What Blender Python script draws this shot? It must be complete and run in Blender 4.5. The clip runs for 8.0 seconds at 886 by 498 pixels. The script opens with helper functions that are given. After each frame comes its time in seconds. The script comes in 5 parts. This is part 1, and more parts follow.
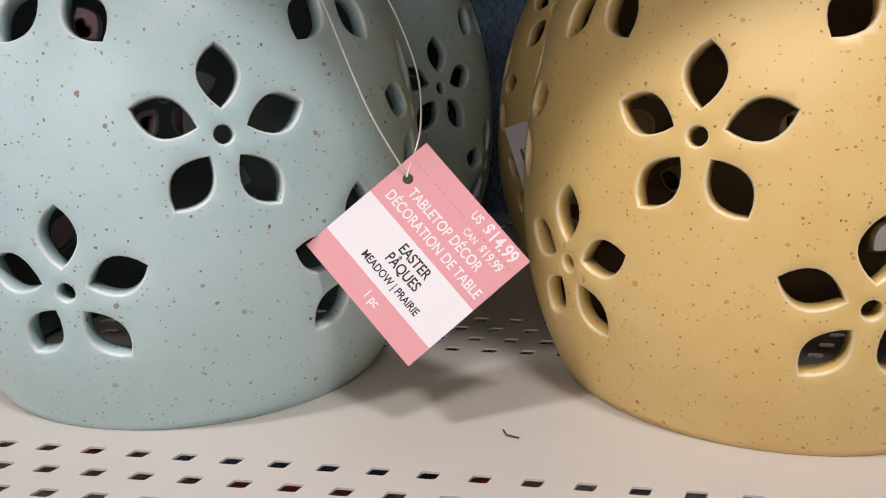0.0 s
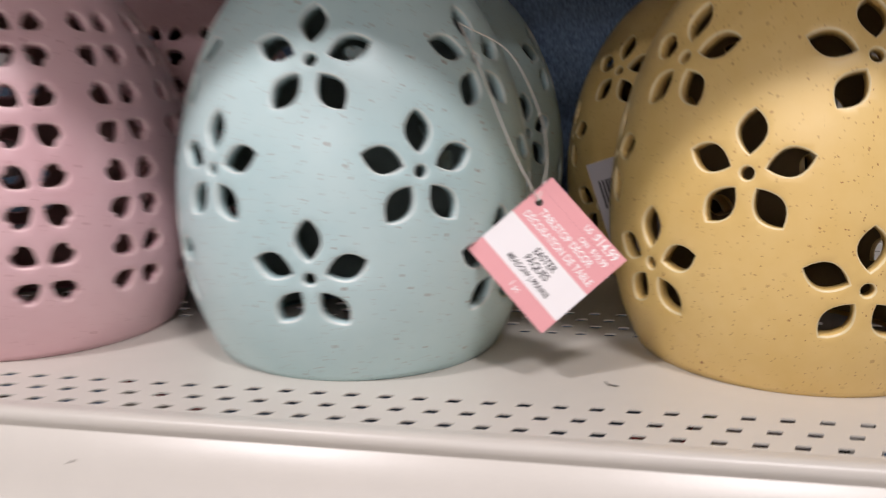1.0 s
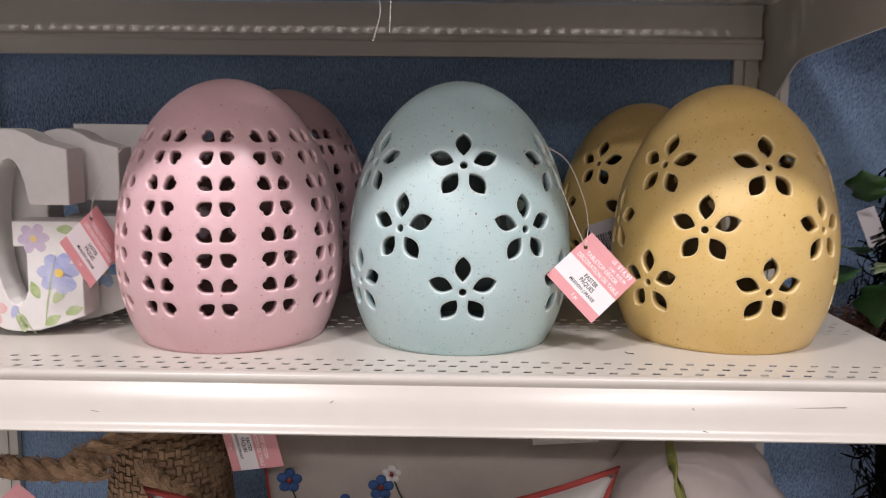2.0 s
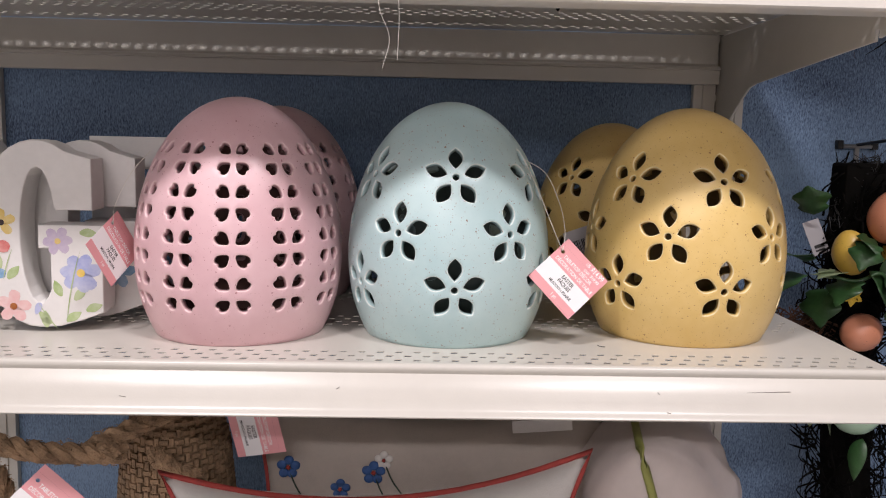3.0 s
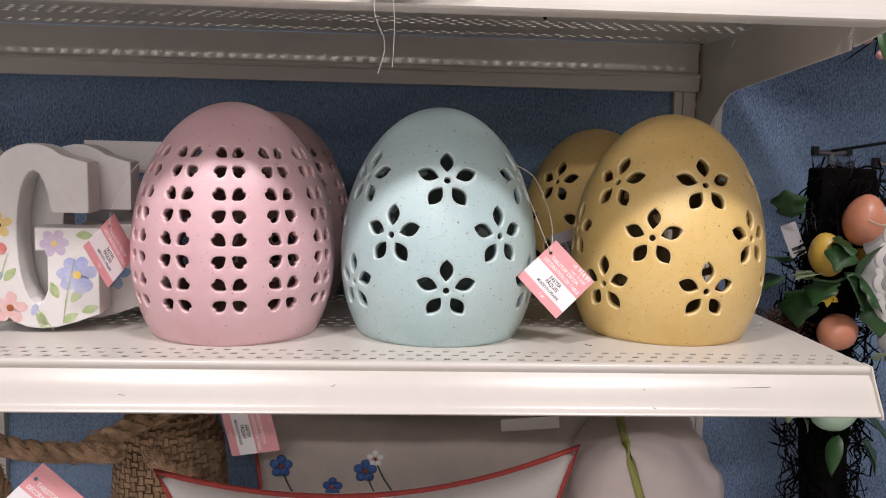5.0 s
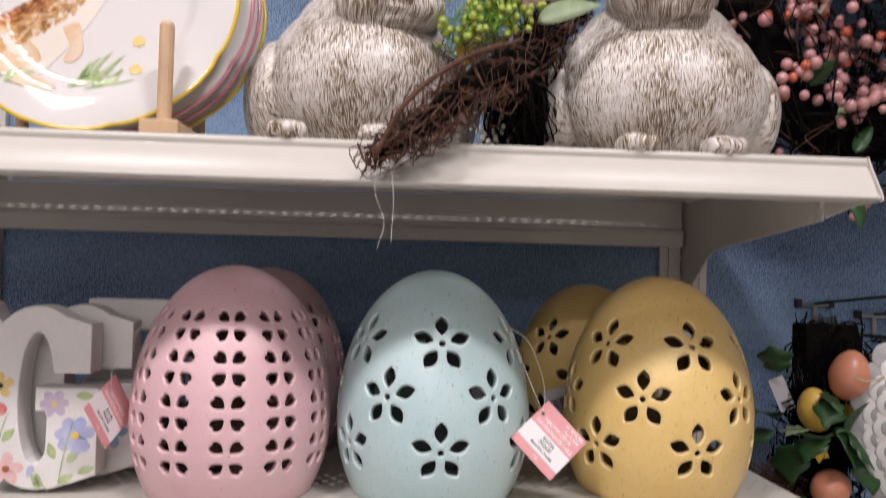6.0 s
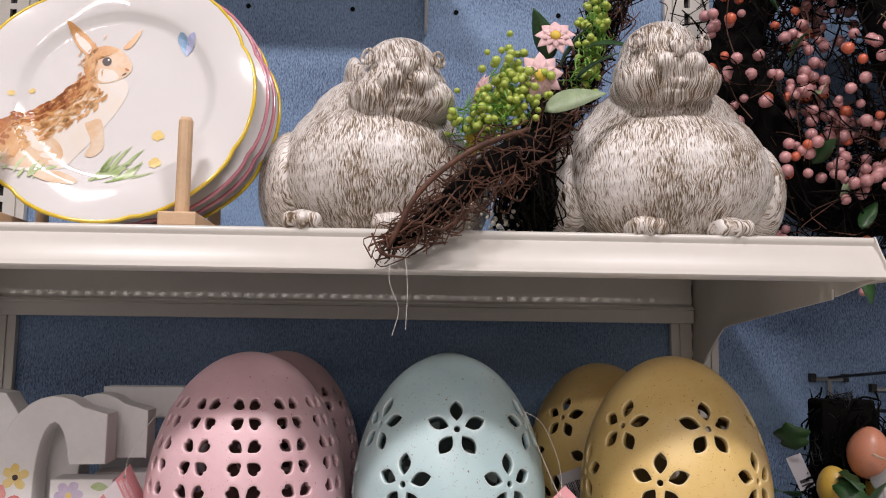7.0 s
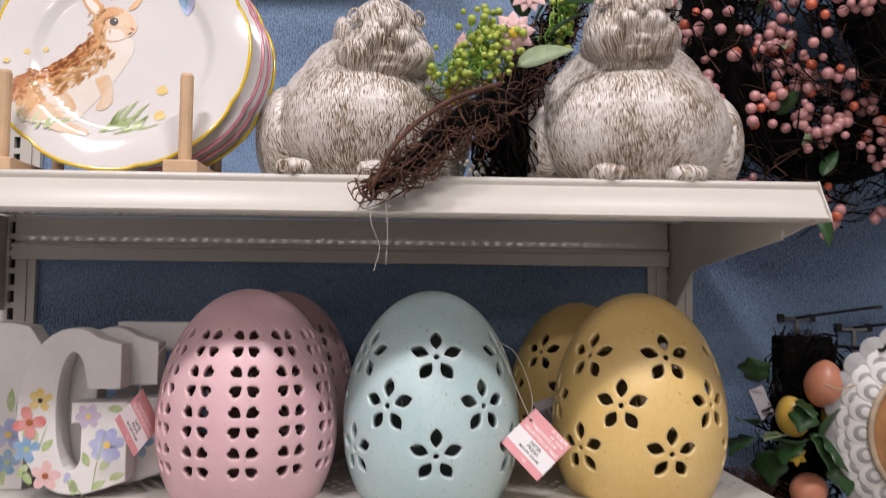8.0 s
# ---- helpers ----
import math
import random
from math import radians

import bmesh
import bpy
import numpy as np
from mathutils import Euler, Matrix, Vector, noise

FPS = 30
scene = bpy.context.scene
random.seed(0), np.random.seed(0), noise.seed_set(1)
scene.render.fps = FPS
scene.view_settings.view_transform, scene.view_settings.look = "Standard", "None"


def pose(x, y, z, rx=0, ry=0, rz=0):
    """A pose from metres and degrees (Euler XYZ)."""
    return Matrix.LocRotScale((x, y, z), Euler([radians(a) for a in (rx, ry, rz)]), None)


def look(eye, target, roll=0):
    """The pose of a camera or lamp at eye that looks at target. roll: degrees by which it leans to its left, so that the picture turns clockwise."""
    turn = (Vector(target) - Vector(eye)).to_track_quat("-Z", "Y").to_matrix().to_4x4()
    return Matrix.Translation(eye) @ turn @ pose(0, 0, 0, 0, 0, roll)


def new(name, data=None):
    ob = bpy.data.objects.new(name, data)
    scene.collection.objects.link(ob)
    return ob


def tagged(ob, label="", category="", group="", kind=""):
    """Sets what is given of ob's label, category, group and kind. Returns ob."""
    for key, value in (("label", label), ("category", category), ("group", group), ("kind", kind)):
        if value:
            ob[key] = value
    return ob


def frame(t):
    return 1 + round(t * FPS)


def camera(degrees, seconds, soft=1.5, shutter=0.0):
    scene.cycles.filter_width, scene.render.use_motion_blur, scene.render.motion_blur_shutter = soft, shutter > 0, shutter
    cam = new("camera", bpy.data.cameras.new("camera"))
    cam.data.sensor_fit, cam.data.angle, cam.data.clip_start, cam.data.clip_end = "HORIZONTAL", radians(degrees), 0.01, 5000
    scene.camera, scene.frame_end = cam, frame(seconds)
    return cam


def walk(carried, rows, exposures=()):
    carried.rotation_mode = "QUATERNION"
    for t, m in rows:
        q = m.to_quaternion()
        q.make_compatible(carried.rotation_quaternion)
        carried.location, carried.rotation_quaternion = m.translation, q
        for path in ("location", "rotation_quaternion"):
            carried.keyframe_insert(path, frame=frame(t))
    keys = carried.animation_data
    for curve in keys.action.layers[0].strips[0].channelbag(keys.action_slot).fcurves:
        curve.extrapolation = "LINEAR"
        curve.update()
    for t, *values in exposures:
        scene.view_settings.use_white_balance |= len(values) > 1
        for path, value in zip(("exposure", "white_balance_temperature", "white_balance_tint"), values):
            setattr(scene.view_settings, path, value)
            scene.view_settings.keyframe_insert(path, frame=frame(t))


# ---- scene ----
cam = camera(55.9, 8.0, soft=1.1, shutter=0.5)
PATH = [
    (0, (-0.207, -0.193, 1.336), (-0.51, 1.719, 0.831), -0.4),
    (0.5, (-0.208, -0.215, 1.339), (-0.507, 1.703, 0.850), -0.3),
    (1, (-0.241, -0.319, 1.353), (-0.573, 1.606, 0.921), -0.4),
    (1.5, (-0.311, -0.474, 1.378), (-0.481, 1.484, 1.002), 0.3),
    (2, (-0.372, -0.606, 1.386), (-0.4, 1.373, 1.094), 0.6),
    (2.2, (-0.382, -0.628, 1.386), (-0.380, 1.353, 1.118), 0.8),
    (3.3, (-0.4, -0.692, 1.387), (-0.334, 1.291, 1.131), 1.3),
    (3.5, (-0.401, -0.693, 1.387), (-0.333, 1.290, 1.130), 1.3),
    (4, (-0.406, -0.695, 1.386), (-0.32, 1.288, 1.137), 1.4),
    (5.3, (-0.41, -0.705, 1.383), (-0.291, 1.279, 1.159), 1.5),
    (5.5, (-0.410, -0.706, 1.392), (-0.285, 1.283, 1.223), 1.6),
    (6, (-0.415, -0.728, 1.417), (-0.293, 1.267, 1.486), 1.5),
    (6.5, (-0.419, -0.734, 1.432), (-0.308, 1.256, 1.600), 1.0),
    (7, (-0.421, -0.738, 1.431), (-0.32, 1.245, 1.665), 0.65),
    (7.5, (-0.414, -0.751, 1.427), (-0.323, 1.236, 1.634), 0.55),
    (8, (-0.393, -0.813, 1.411), (-0.317, 1.181, 1.540), 0.6),
]
walk(cam, [(t, look(eye, target, roll)) for t, eye, target, roll in PATH], exposures=[(0, -0.07), (0.9, -0.03), (1.6, 0.08), (2.6, 0.17), (5.2, 0.20), (6.2, 0.02), (8, -0.02)])

# ---------------------------------------------------------------- light
DECK_A, DECK_B = 1.2, 1.5345          # tops of the two shelves
WALL_Y = 0.45                        # face of the covered back panel
END_X = 0.012                        # end of the shelves
LEFT_X = -0.992

world = bpy.data.worlds.new("store_air")
world.use_nodes = True
world.node_tree.nodes["Background"].inputs[0].default_value = (1.0, 0.97, 0.93, 1)
world.node_tree.nodes["Background"].inputs[1].default_value = 0.15
scene.world = world


def area_light(name, eye, target, sx, sy, watts, color=(1.0, 0.922, 0.945)):
    lamp = bpy.data.lights.new(name, "AREA")
    lamp.shape, lamp.size, lamp.size_y, lamp.energy, lamp.color = "RECTANGLE", sx, sy, watts, color
    ob = new(name, lamp)
    ob.matrix_world = look(eye, target)
    return ob


# rows of ceiling tubes along the aisle
area_light("ceiling_panel_light", (-1.2, -1.06, 3.3), (-1.2, -1.06, 0), 0.34, 0.20, 37)
area_light("ceiling_tube_light", (0.35, -1.14, 3.3), (0.35, -1.14, 0), 0.50, 0.20, 34)
area_light("ceiling_tube_light", (-0.9, -4.4, 3.3), (-0.9, -4.4, 0), 2.4, 0.28, 92)

# ---------------------------------------------------------------- materials


def material(name, color, rough=0.5, metal=0.0, coat=0.0, vary=0.12, scale=30.0, bump=0.0, bump_scale=200.0, second=None, spec=0.5):
    """A surface with mottling at two scales and fine relief."""
    m = bpy.data.materials.new(name)
    m.use_nodes = True
    t, n, l = m.node_tree, m.node_tree.nodes, m.node_tree.links
    b = n["Principled BSDF"]
    b.inputs["Roughness"].default_value, b.inputs["Metallic"].default_value = rough, metal
    b.inputs["Coat Weight"].default_value, b.inputs["Coat Roughness"].default_value = coat, 0.2 if coat < 0.3 else 0.1
    b.inputs["Specular IOR Level"].default_value = spec
    co = n.new("ShaderNodeTexCoord")
    big, small = n.new("ShaderNodeTexNoise"), n.new("ShaderNodeTexNoise")
    big.inputs["Scale"].default_value, small.inputs["Scale"].default_value = scale, scale * 7
    big.inputs["Detail"].default_value, small.inputs["Detail"].default_value = 3, 4
    l.new(co.outputs["Object"], big.inputs["Vector"]), l.new(co.outputs["Object"], small.inputs["Vector"])
    mix = n.new("ShaderNodeMath")
    mix.operation = "MULTIPLY_ADD"
    mix.inputs[1].default_value = 0.4
    l.new(small.outputs["Fac"], mix.inputs[0]), l.new(big.outputs["Fac"], mix.inputs[2])
    ramp = n.new("ShaderNodeValToRGB")
    dark = [c * (1 - vary) for c in color] if second is None else second
    ramp.color_ramp.elements[0].position, ramp.color_ramp.elements[1].position = 0.5, 0.9
    ramp.color_ramp.elements[0].color, ramp.color_ramp.elements[1].color = (*dark, 1), (*color, 1)
    l.new(mix.outputs[0], ramp.inputs["Fac"]), l.new(ramp.outputs["Color"], b.inputs["Base Color"])
    if bump:
        grain, bu = n.new("ShaderNodeTexNoise"), n.new("ShaderNodeBump")
        grain.inputs["Scale"].default_value, grain.inputs["Detail"].default_value = bump_scale, 4
        bu.inputs["Strength"].default_value, bu.inputs["Distance"].default_value = bump, 0.002
        l.new(co.outputs["Object"], grain.inputs["Vector"]), l.new(grain.outputs["Fac"], bu.inputs["Height"])
        l.new(bu.outputs["Normal"], b.inputs["Normal"])
    return m


def speckled(name, color, fleck, dense=0.16, second=None, rough=0.42):
    """Stoneware glaze with iron flecks of two sizes."""
    m = material(name, color, rough, coat=0.22, scale=14, vary=0.10, second=second, bump=0.05, bump_scale=60)
    m.node_tree.nodes["Principled BSDF"].inputs["Coat Weight"].default_value = 0.40
    m.node_tree.nodes["Principled BSDF"].inputs["Coat Roughness"].default_value = 0.30
    n, l = m.node_tree.nodes, m.node_tree.links
    b = n["Principled BSDF"]
    base = b.inputs["Base Color"].links[0].from_socket
    co, ragged, bent = n.new("ShaderNodeTexCoord"), n.new("ShaderNodeTexNoise"), n.new("ShaderNodeVectorMath")
    ragged.inputs["Scale"].default_value, ragged.inputs["Detail"].default_value = 420, 3
    bent.operation = "MULTIPLY_ADD"
    bent.inputs[1].default_value = (0.0022, 0.0022, 0.0022)
    l.new(co.outputs["Object"], ragged.inputs["Vector"])
    l.new(ragged.outputs["Color"], bent.inputs[0]), l.new(co.outputs["Object"], bent.inputs[2])
    for scale, size, part_on in ((120, 0.12, dense), (240, 0.15, dense * 0.7), (520, 0.20, dense * 0.9)):
        v = n.new("ShaderNodeTexVoronoi")
        v.inputs["Scale"].default_value = scale
        l.new(bent.outputs[0], v.inputs["Vector"])
        near, on, both = n.new("ShaderNodeMath"), n.new("ShaderNodeMath"), n.new("ShaderNodeMath")
        near.operation, on.operation, both.operation = "LESS_THAN", "LESS_THAN", "MULTIPLY"
        near.inputs[1].default_value, on.inputs[1].default_value = size, part_on
        sep = n.new("ShaderNodeSeparateColor")
        l.new(v.outputs["Color"], sep.inputs[0]), l.new(v.outputs["Distance"], near.inputs[0]), l.new(sep.outputs[0], on.inputs[0])
        l.new(near.outputs[0], both.inputs[0]), l.new(on.outputs[0], both.inputs[1])
        fade = n.new("ShaderNodeMath")
        fade.operation = "MULTIPLY"
        l.new(both.outputs[0], fade.inputs[0]), l.new(sep.outputs[1], fade.inputs[1])
        mx = n.new("ShaderNodeMix")
        mx.data_type = "RGBA"
        mx.inputs[7].default_value = (*fleck, 1)
        l.new(fade.outputs[0], mx.inputs[0]), l.new(base, mx.inputs[6])
        base = mx.outputs[2]
    l.new(base, b.inputs["Base Color"])
    return m


def denim(name):
    """Blue denim cover: fine diagonal twill, slubs and broad washed-out patches."""
    m = bpy.data.materials.new(name)
    m.use_nodes = True
    n, l = m.node_tree.nodes, m.node_tree.links
    b = n["Principled BSDF"]
    b.inputs["Roughness"].default_value, b.inputs["Specular IOR Level"].default_value = 0.55, 0.3
    co = n.new("ShaderNodeTexCoord")

    def threads(turn, size):
        mp, tx = n.new("ShaderNodeMapping"), n.new("ShaderNodeTexNoise")
        mp.inputs["Rotation"].default_value, mp.inputs["Scale"].default_value = (0, radians(turn), 0), size
        tx.inputs["Scale"].default_value, tx.inputs["Detail"].default_value = 1.0, 2
        l.new(co.outputs["Object"], mp.inputs["Vector"]), l.new(mp.outputs[0], tx.inputs["Vector"])
        return tx.outputs["Fac"]

    def joined(a, b_, share):
        q = n.new("ShaderNodeMath")
        q.operation = "MULTIPLY_ADD"
        q.inputs[1].default_value = share
        l.new(a, q.inputs[0]), l.new(b_, q.inputs[2])
        return q.outputs[0]
    twill, slub, wash = threads(40, (620, 620, 230)), threads(0, (420, 420, 60)), threads(0, (2.2, 2.2, 7.0))
    total = joined(wash, joined(slub, twill, 0.45), 0.75)
    ramp = n.new("ShaderNodeValToRGB")
    ramp.color_ramp.elements[0].position, ramp.color_ramp.elements[1].position = 0.60, 1.0
    half = n.new("ShaderNodeMath")
    half.operation = "MULTIPLY"
    half.inputs[1].default_value = 0.78
    l.new(total, half.inputs[0])
    ramp.color_ramp.elements[0].color, ramp.color_ramp.elements[1].color = (0.034, 0.054, 0.112, 1), (0.25, 0.37, 0.55, 1)
    l.new(half.outputs[0], ramp.inputs[0]), l.new(ramp.outputs[0], b.inputs["Base Color"])
    bu = n.new("ShaderNodeBump")
    bu.inputs["Strength"].default_value, bu.inputs["Distance"].default_value = 0.35, 0.0008
    l.new(twill, bu.inputs["Height"]), l.new(bu.outputs[0], b.inputs["Normal"])
    return m


M_STEEL = material("cream_painted_steel", (0.60, 0.573, 0.52), 0.30, vary=0.06, scale=9, bump=0.03, bump_scale=500)
M_DENIM = denim("denim_cover")
M_MINT = speckled("mint_glaze", (0.535, 0.695, 0.70), (0.24, 0.12, 0.07), 0.42, second=(0.46, 0.64, 0.655))
M_PINK = speckled("pink_glaze", (0.77, 0.515, 0.545), (0.42, 0.16, 0.18), 0.24, second=(0.72, 0.45, 0.485))
M_YELLOW = speckled("yellow_glaze", (0.80, 0.58, 0.23), (0.33, 0.12, 0.03), 0.42, second=(0.74, 0.51, 0.17))
M_MINT_RIM = material("mint_glaze_edge", (0.74, 0.82, 0.79), 0.35, coat=0.2, scale=20)
M_PINK_RIM = material("pink_glaze_edge", (0.86, 0.62, 0.62), 0.35, coat=0.2, scale=20)
M_YELLOW_RIM = material("yellow_glaze_edge", (0.86, 0.72, 0.42), 0.35, coat=0.2, scale=20)
M_PAPER_PINK = material("pink_card", (0.78, 0.36, 0.38), 0.42, vary=0.03, scale=20)
M_PAPER_WHITE = material("white_card", (0.86, 0.84, 0.85), 0.42, vary=0.02, scale=20)
M_INK_WHITE = material("white_ink", (0.9, 0.86, 0.86), 0.45, vary=0.02)
M_INK_BLACK = material("black_ink", (0.02, 0.02, 0.022), 0.45, vary=0.02)
M_STRING = material("clear_string", (0.75, 0.72, 0.66), 0.3, vary=0.1)
M_FLOOR = material("pale_floor_tile", (0.62, 0.59, 0.56), 0.4, vary=0.1, scale=4)
M_PLASTER = material("store_wall_paint", (0.68, 0.65, 0.62), 0.8, vary=0.05, scale=4)
M_SLOT_SHADE = material("slot_shade_black", (0.02, 0.02, 0.02), 0.8)

# ---------------------------------------------------------------- mesh helpers


def mesh_of(bm, name, mats, smooth=False):
    me = bpy.data.meshes.new(name)
    bm.normal_update()
    bm.to_mesh(me)
    bm.free()
    for m in mats if isinstance(mats, (list, tuple)) else [mats]:
        me.materials.append(m)
    if smooth:
        me.polygons.foreach_set("use_smooth", [True] * len(me.polygons))
    return me


def part(name, bm, mats, parent=None, label="", smooth=False, m=None):
    ob = new(name, mesh_of(bm, name, mats, smooth))
    if parent is not None:
        ob.parent = parent
    if m is not None:
        ob.matrix_basis = m
    if label:
        tagged(ob, label)
    return ob


def base(name, m, label, category, group="", kind=""):
    ob = new(name)
    ob.empty_display_size = 0.02
    ob.matrix_basis = m
    return tagged(ob, label, category, group, kind)


def box(bm, x0, x1, y0, y1, z0, z1, bevel=0.0):
    ret = bmesh.ops.create_cube(bm, size=1.0, matrix=Matrix.Translation(((x0 + x1) / 2, (y0 + y1) / 2, (z0 + z1) / 2)) @ Matrix.Diagonal((x1 - x0, y1 - y0, z1 - z0, 1)))
    if bevel:
        edges = {e for v in ret["verts"] for e in v.link_edges}
        bmesh.ops.bevel(bm, geom=list(edges), offset=bevel, segments=2, profile=0.5, affect="EDGES")
    return bm


def boxed(*a, **k):
    return box(bmesh.new(), *a, **k)


def tube(points, radius, sides=8, bm=None, caps=True):
    """A round bar along points; radius may be a list."""
    bm = bm or bmesh.new()
    pts = [Vector(p) for p in points]
    rings = []
    up = Vector((0.13, 0.21, 0.97)).normalized()
    for i, p in enumerate(pts):
        d = (pts[min(i + 1, len(pts) - 1)] - pts[max(i - 1, 0)]).normalized()
        a = d.cross(up)
        if a.length < 0.05:
            a = d.cross(Vector((1, 0, 0)))
        a.normalize()
        c = a.cross(d)
        r = radius[i] if isinstance(radius, (list, tuple)) else radius
        rings.append([bm.verts.new(p + r * (math.cos(2 * math.pi * k / sides) * a + math.sin(2 * math.pi * k / sides) * c)) for k in range(sides)])
    for q, w in zip(rings, rings[1:]):
        for k in range(sides):
            bm.faces.new((q[k], q[(k + 1) % sides], w[(k + 1) % sides], w[k]))
    if caps:
        bm.faces.new(rings[0][::-1]), bm.faces.new(rings[-1])
    return bm


def curve_pts(ctrl, steps=8):
    """Smooth points through the control points."""
    c = [Vector(p) for p in ctrl]
    c = [2 * c[0] - c[1]] + c + [2 * c[-1] - c[-2]]
    out = []
    for i in range(1, len(c) - 2):
        for k in range(steps):
            t = k / steps
            a, b, d, e = c[i - 1], c[i], c[i + 1], c[i + 2]
            out.append(0.5 * ((2 * b) + (d - a) * t + (2 * a - 5 * b + 4 * d - e) * t * t + (3 * b - a - 3 * d + e) * t ** 3))
    return out + [c[-2]]


def extrude_profile(profile, x0, x1, bm=None):
    """A closed outline of (y, z) pushed along x."""
    bm = bm or bmesh.new()
    a = [bm.verts.new((x0, y, z)) for y, z in profile]
    b = [bm.verts.new((x1, y, z)) for y, z in profile]
    n = len(a)
    for k in range(n):
        bm.faces.new((a[k], b[k], b[(k + 1) % n], a[(k + 1) % n]))
    bm.faces.new(a[::-1]), bm.faces.new(b)
    bmesh.ops.recalc_face_normals(bm, faces=bm.faces)
    return bm


def plate_outline(outline, thick, m=None, bevel=0.0):
    """A closed flat outline of (x, y) given a thickness along z."""
    bm = bmesh.new()
    f = bm.faces.new([bm.verts.new((x, y, 0)) for x, y in outline])
    ext = bmesh.ops.extrude_face_region(bm, geom=[f])
    for v in ext["geom"]:
        if isinstance(v, bmesh.types.BMVert):
            v.co.z += thick
    bmesh.ops.recalc_face_normals(bm, faces=bm.faces)
    if bevel:
        edges = [e for e in bm.edges if abs(e.verts[0].co.z - e.verts[1].co.z) < 1e-6]
        bmesh.ops.bevel(bm, geom=edges, offset=bevel, segments=2, profile=0.5, affect="EDGES")
    if m is not None:
        bm.transform(m)
    return bm


# ---------------------------------------------------------------- the store round the shelves


def structure(name, bm, mat, label, category):
    return tagged(part(name, bm, mat), label, category, kind="structure")


structure("floor", boxed(-5, 5, -6, 2.0, -0.1, 0), M_FLOOR, "pale store floor of plain tiles", "floor")
structure("ceiling", boxed(-5, 5, -6, 2.0, 3.5, 3.6), M_PLASTER, "off-white store ceiling", "ceiling")
structure("wall_south", boxed(-5, 5, -6.1, -6, 0, 3.5), M_PLASTER, "plain off-white store wall behind the aisle", "wall")
structure("wall_west", boxed(-5.1, -5, -6, 2.0, 0, 3.5), M_PLASTER, "plain off-white store wall", "wall")
structure("wall_east", boxed(5, 5.1, -6, 2.0, 0, 3.5), M_PLASTER, "plain off-white store wall", "wall")
structure("wall_north", boxed(-5, 5, WALL_Y, WALL_Y + 0.05, 0, 3.5), M_DENIM, "back panel of the shelving covered in blue denim", "back panel")



from mathutils import geometry


def cut_sheet(points, holes):
    """Triangles of a flat sheet through points, with the closed outlines in holes left open. Returns vertices, triangles and the
    place of every outline's vertices."""
    verts, faces = [Vector(p) for p in points], []
    for h in holes:
        faces.append(list(range(len(verts), len(verts) + len(h))))
        verts += [Vector(p) for p in h]
    out, _, tris, where, _, inside = geometry.delaunay_2d_cdt(verts, [], faces, 0, 1e-7)
    place = {}
    for k, olds in enumerate(where):
        for o in olds:
            place[o] = k
    return out, [t for t, i in zip(tris, inside) if not i], [[place[k] for k in f] for f in faces]


def perforated_deck(x0, x1, y0, y1, z, rows, thick=0.0008):
    """Shelf sheet with staggered rows of slanted slots punched through."""
    holes = []
    for k, y in enumerate(rows):
        n = int((x1 - x0 - 0.03) / 0.0164)
        for i in range(n):
            x = x1 - 0.0152 - 0.0164 * (i + 0.5 * (k % 2))
            holes.append([(x - 0.0038, y - 0.0019), (x - 0.0032, y - 0.0024), (x + 0.0017, y - 0.0024), (x + 0.0025, y - 0.0018), (x + 0.0038, y + 0.0018), (x + 0.0032, y + 0.0024), (x - 0.0017, y + 0.0024), (x - 0.0025, y + 0.0019)])
    out, tris, rings = cut_sheet([(x0, y0), (x1, y0), (x1, y1), (x0, y1)], holes)
    bm = bmesh.new()
    top, low = [bm.verts.new((p.x, p.y, z)) for p in out], [bm.verts.new((p.x, p.y, z - thick)) for p in out]
    for t in tris:
        bm.faces.new([top[k] for k in t]), bm.faces.new([low[k] for k in t[::-1]])
    for r in rings:
        for a, b in zip(r, r[1:] + r[:1]):
            bm.faces.new((top[b], top[a], low[a], low[b]))
    bmesh.ops.recalc_face_normals(bm, faces=bm.faces)
    return bm


# rolled front edge: bead, groove, slanted price face, lower bead
LIP = [(0.0100, -0.0002), (0.0030, 0.0010), (0.0000, 0.0008), (-0.0018, -0.0004), (-0.0026, -0.0024), (-0.0024, -0.0046), (-0.0014, -0.0062), (-0.0012, -0.0074),
       (-0.0035, -0.0098), (-0.0077, -0.0143), (-0.0115, -0.0198), (-0.0153, -0.0261), (-0.0187, -0.0321), (-0.0210, -0.0349), (-0.0236, -0.0360), (-0.0246, -0.0376),
       (-0.0236, -0.0389), (-0.0210, -0.0396), (0.0040, -0.0398), (0.0040, -0.0382), (-0.0170, -0.0375), (-0.0141, -0.0343), (-0.0027, -0.0170), (0.0026, -0.0080),
       (0.0030, -0.0030), (0.0100, -0.0020)]
ROWS_FRONT = [0.014, 0.0275, 0.041]
ROWS_DECK = ROWS_FRONT + [0.150, 0.1635, 0.177, 0.1905, 0.285, 0.2985, 0.312, 0.3255, 0.390, 0.4035]


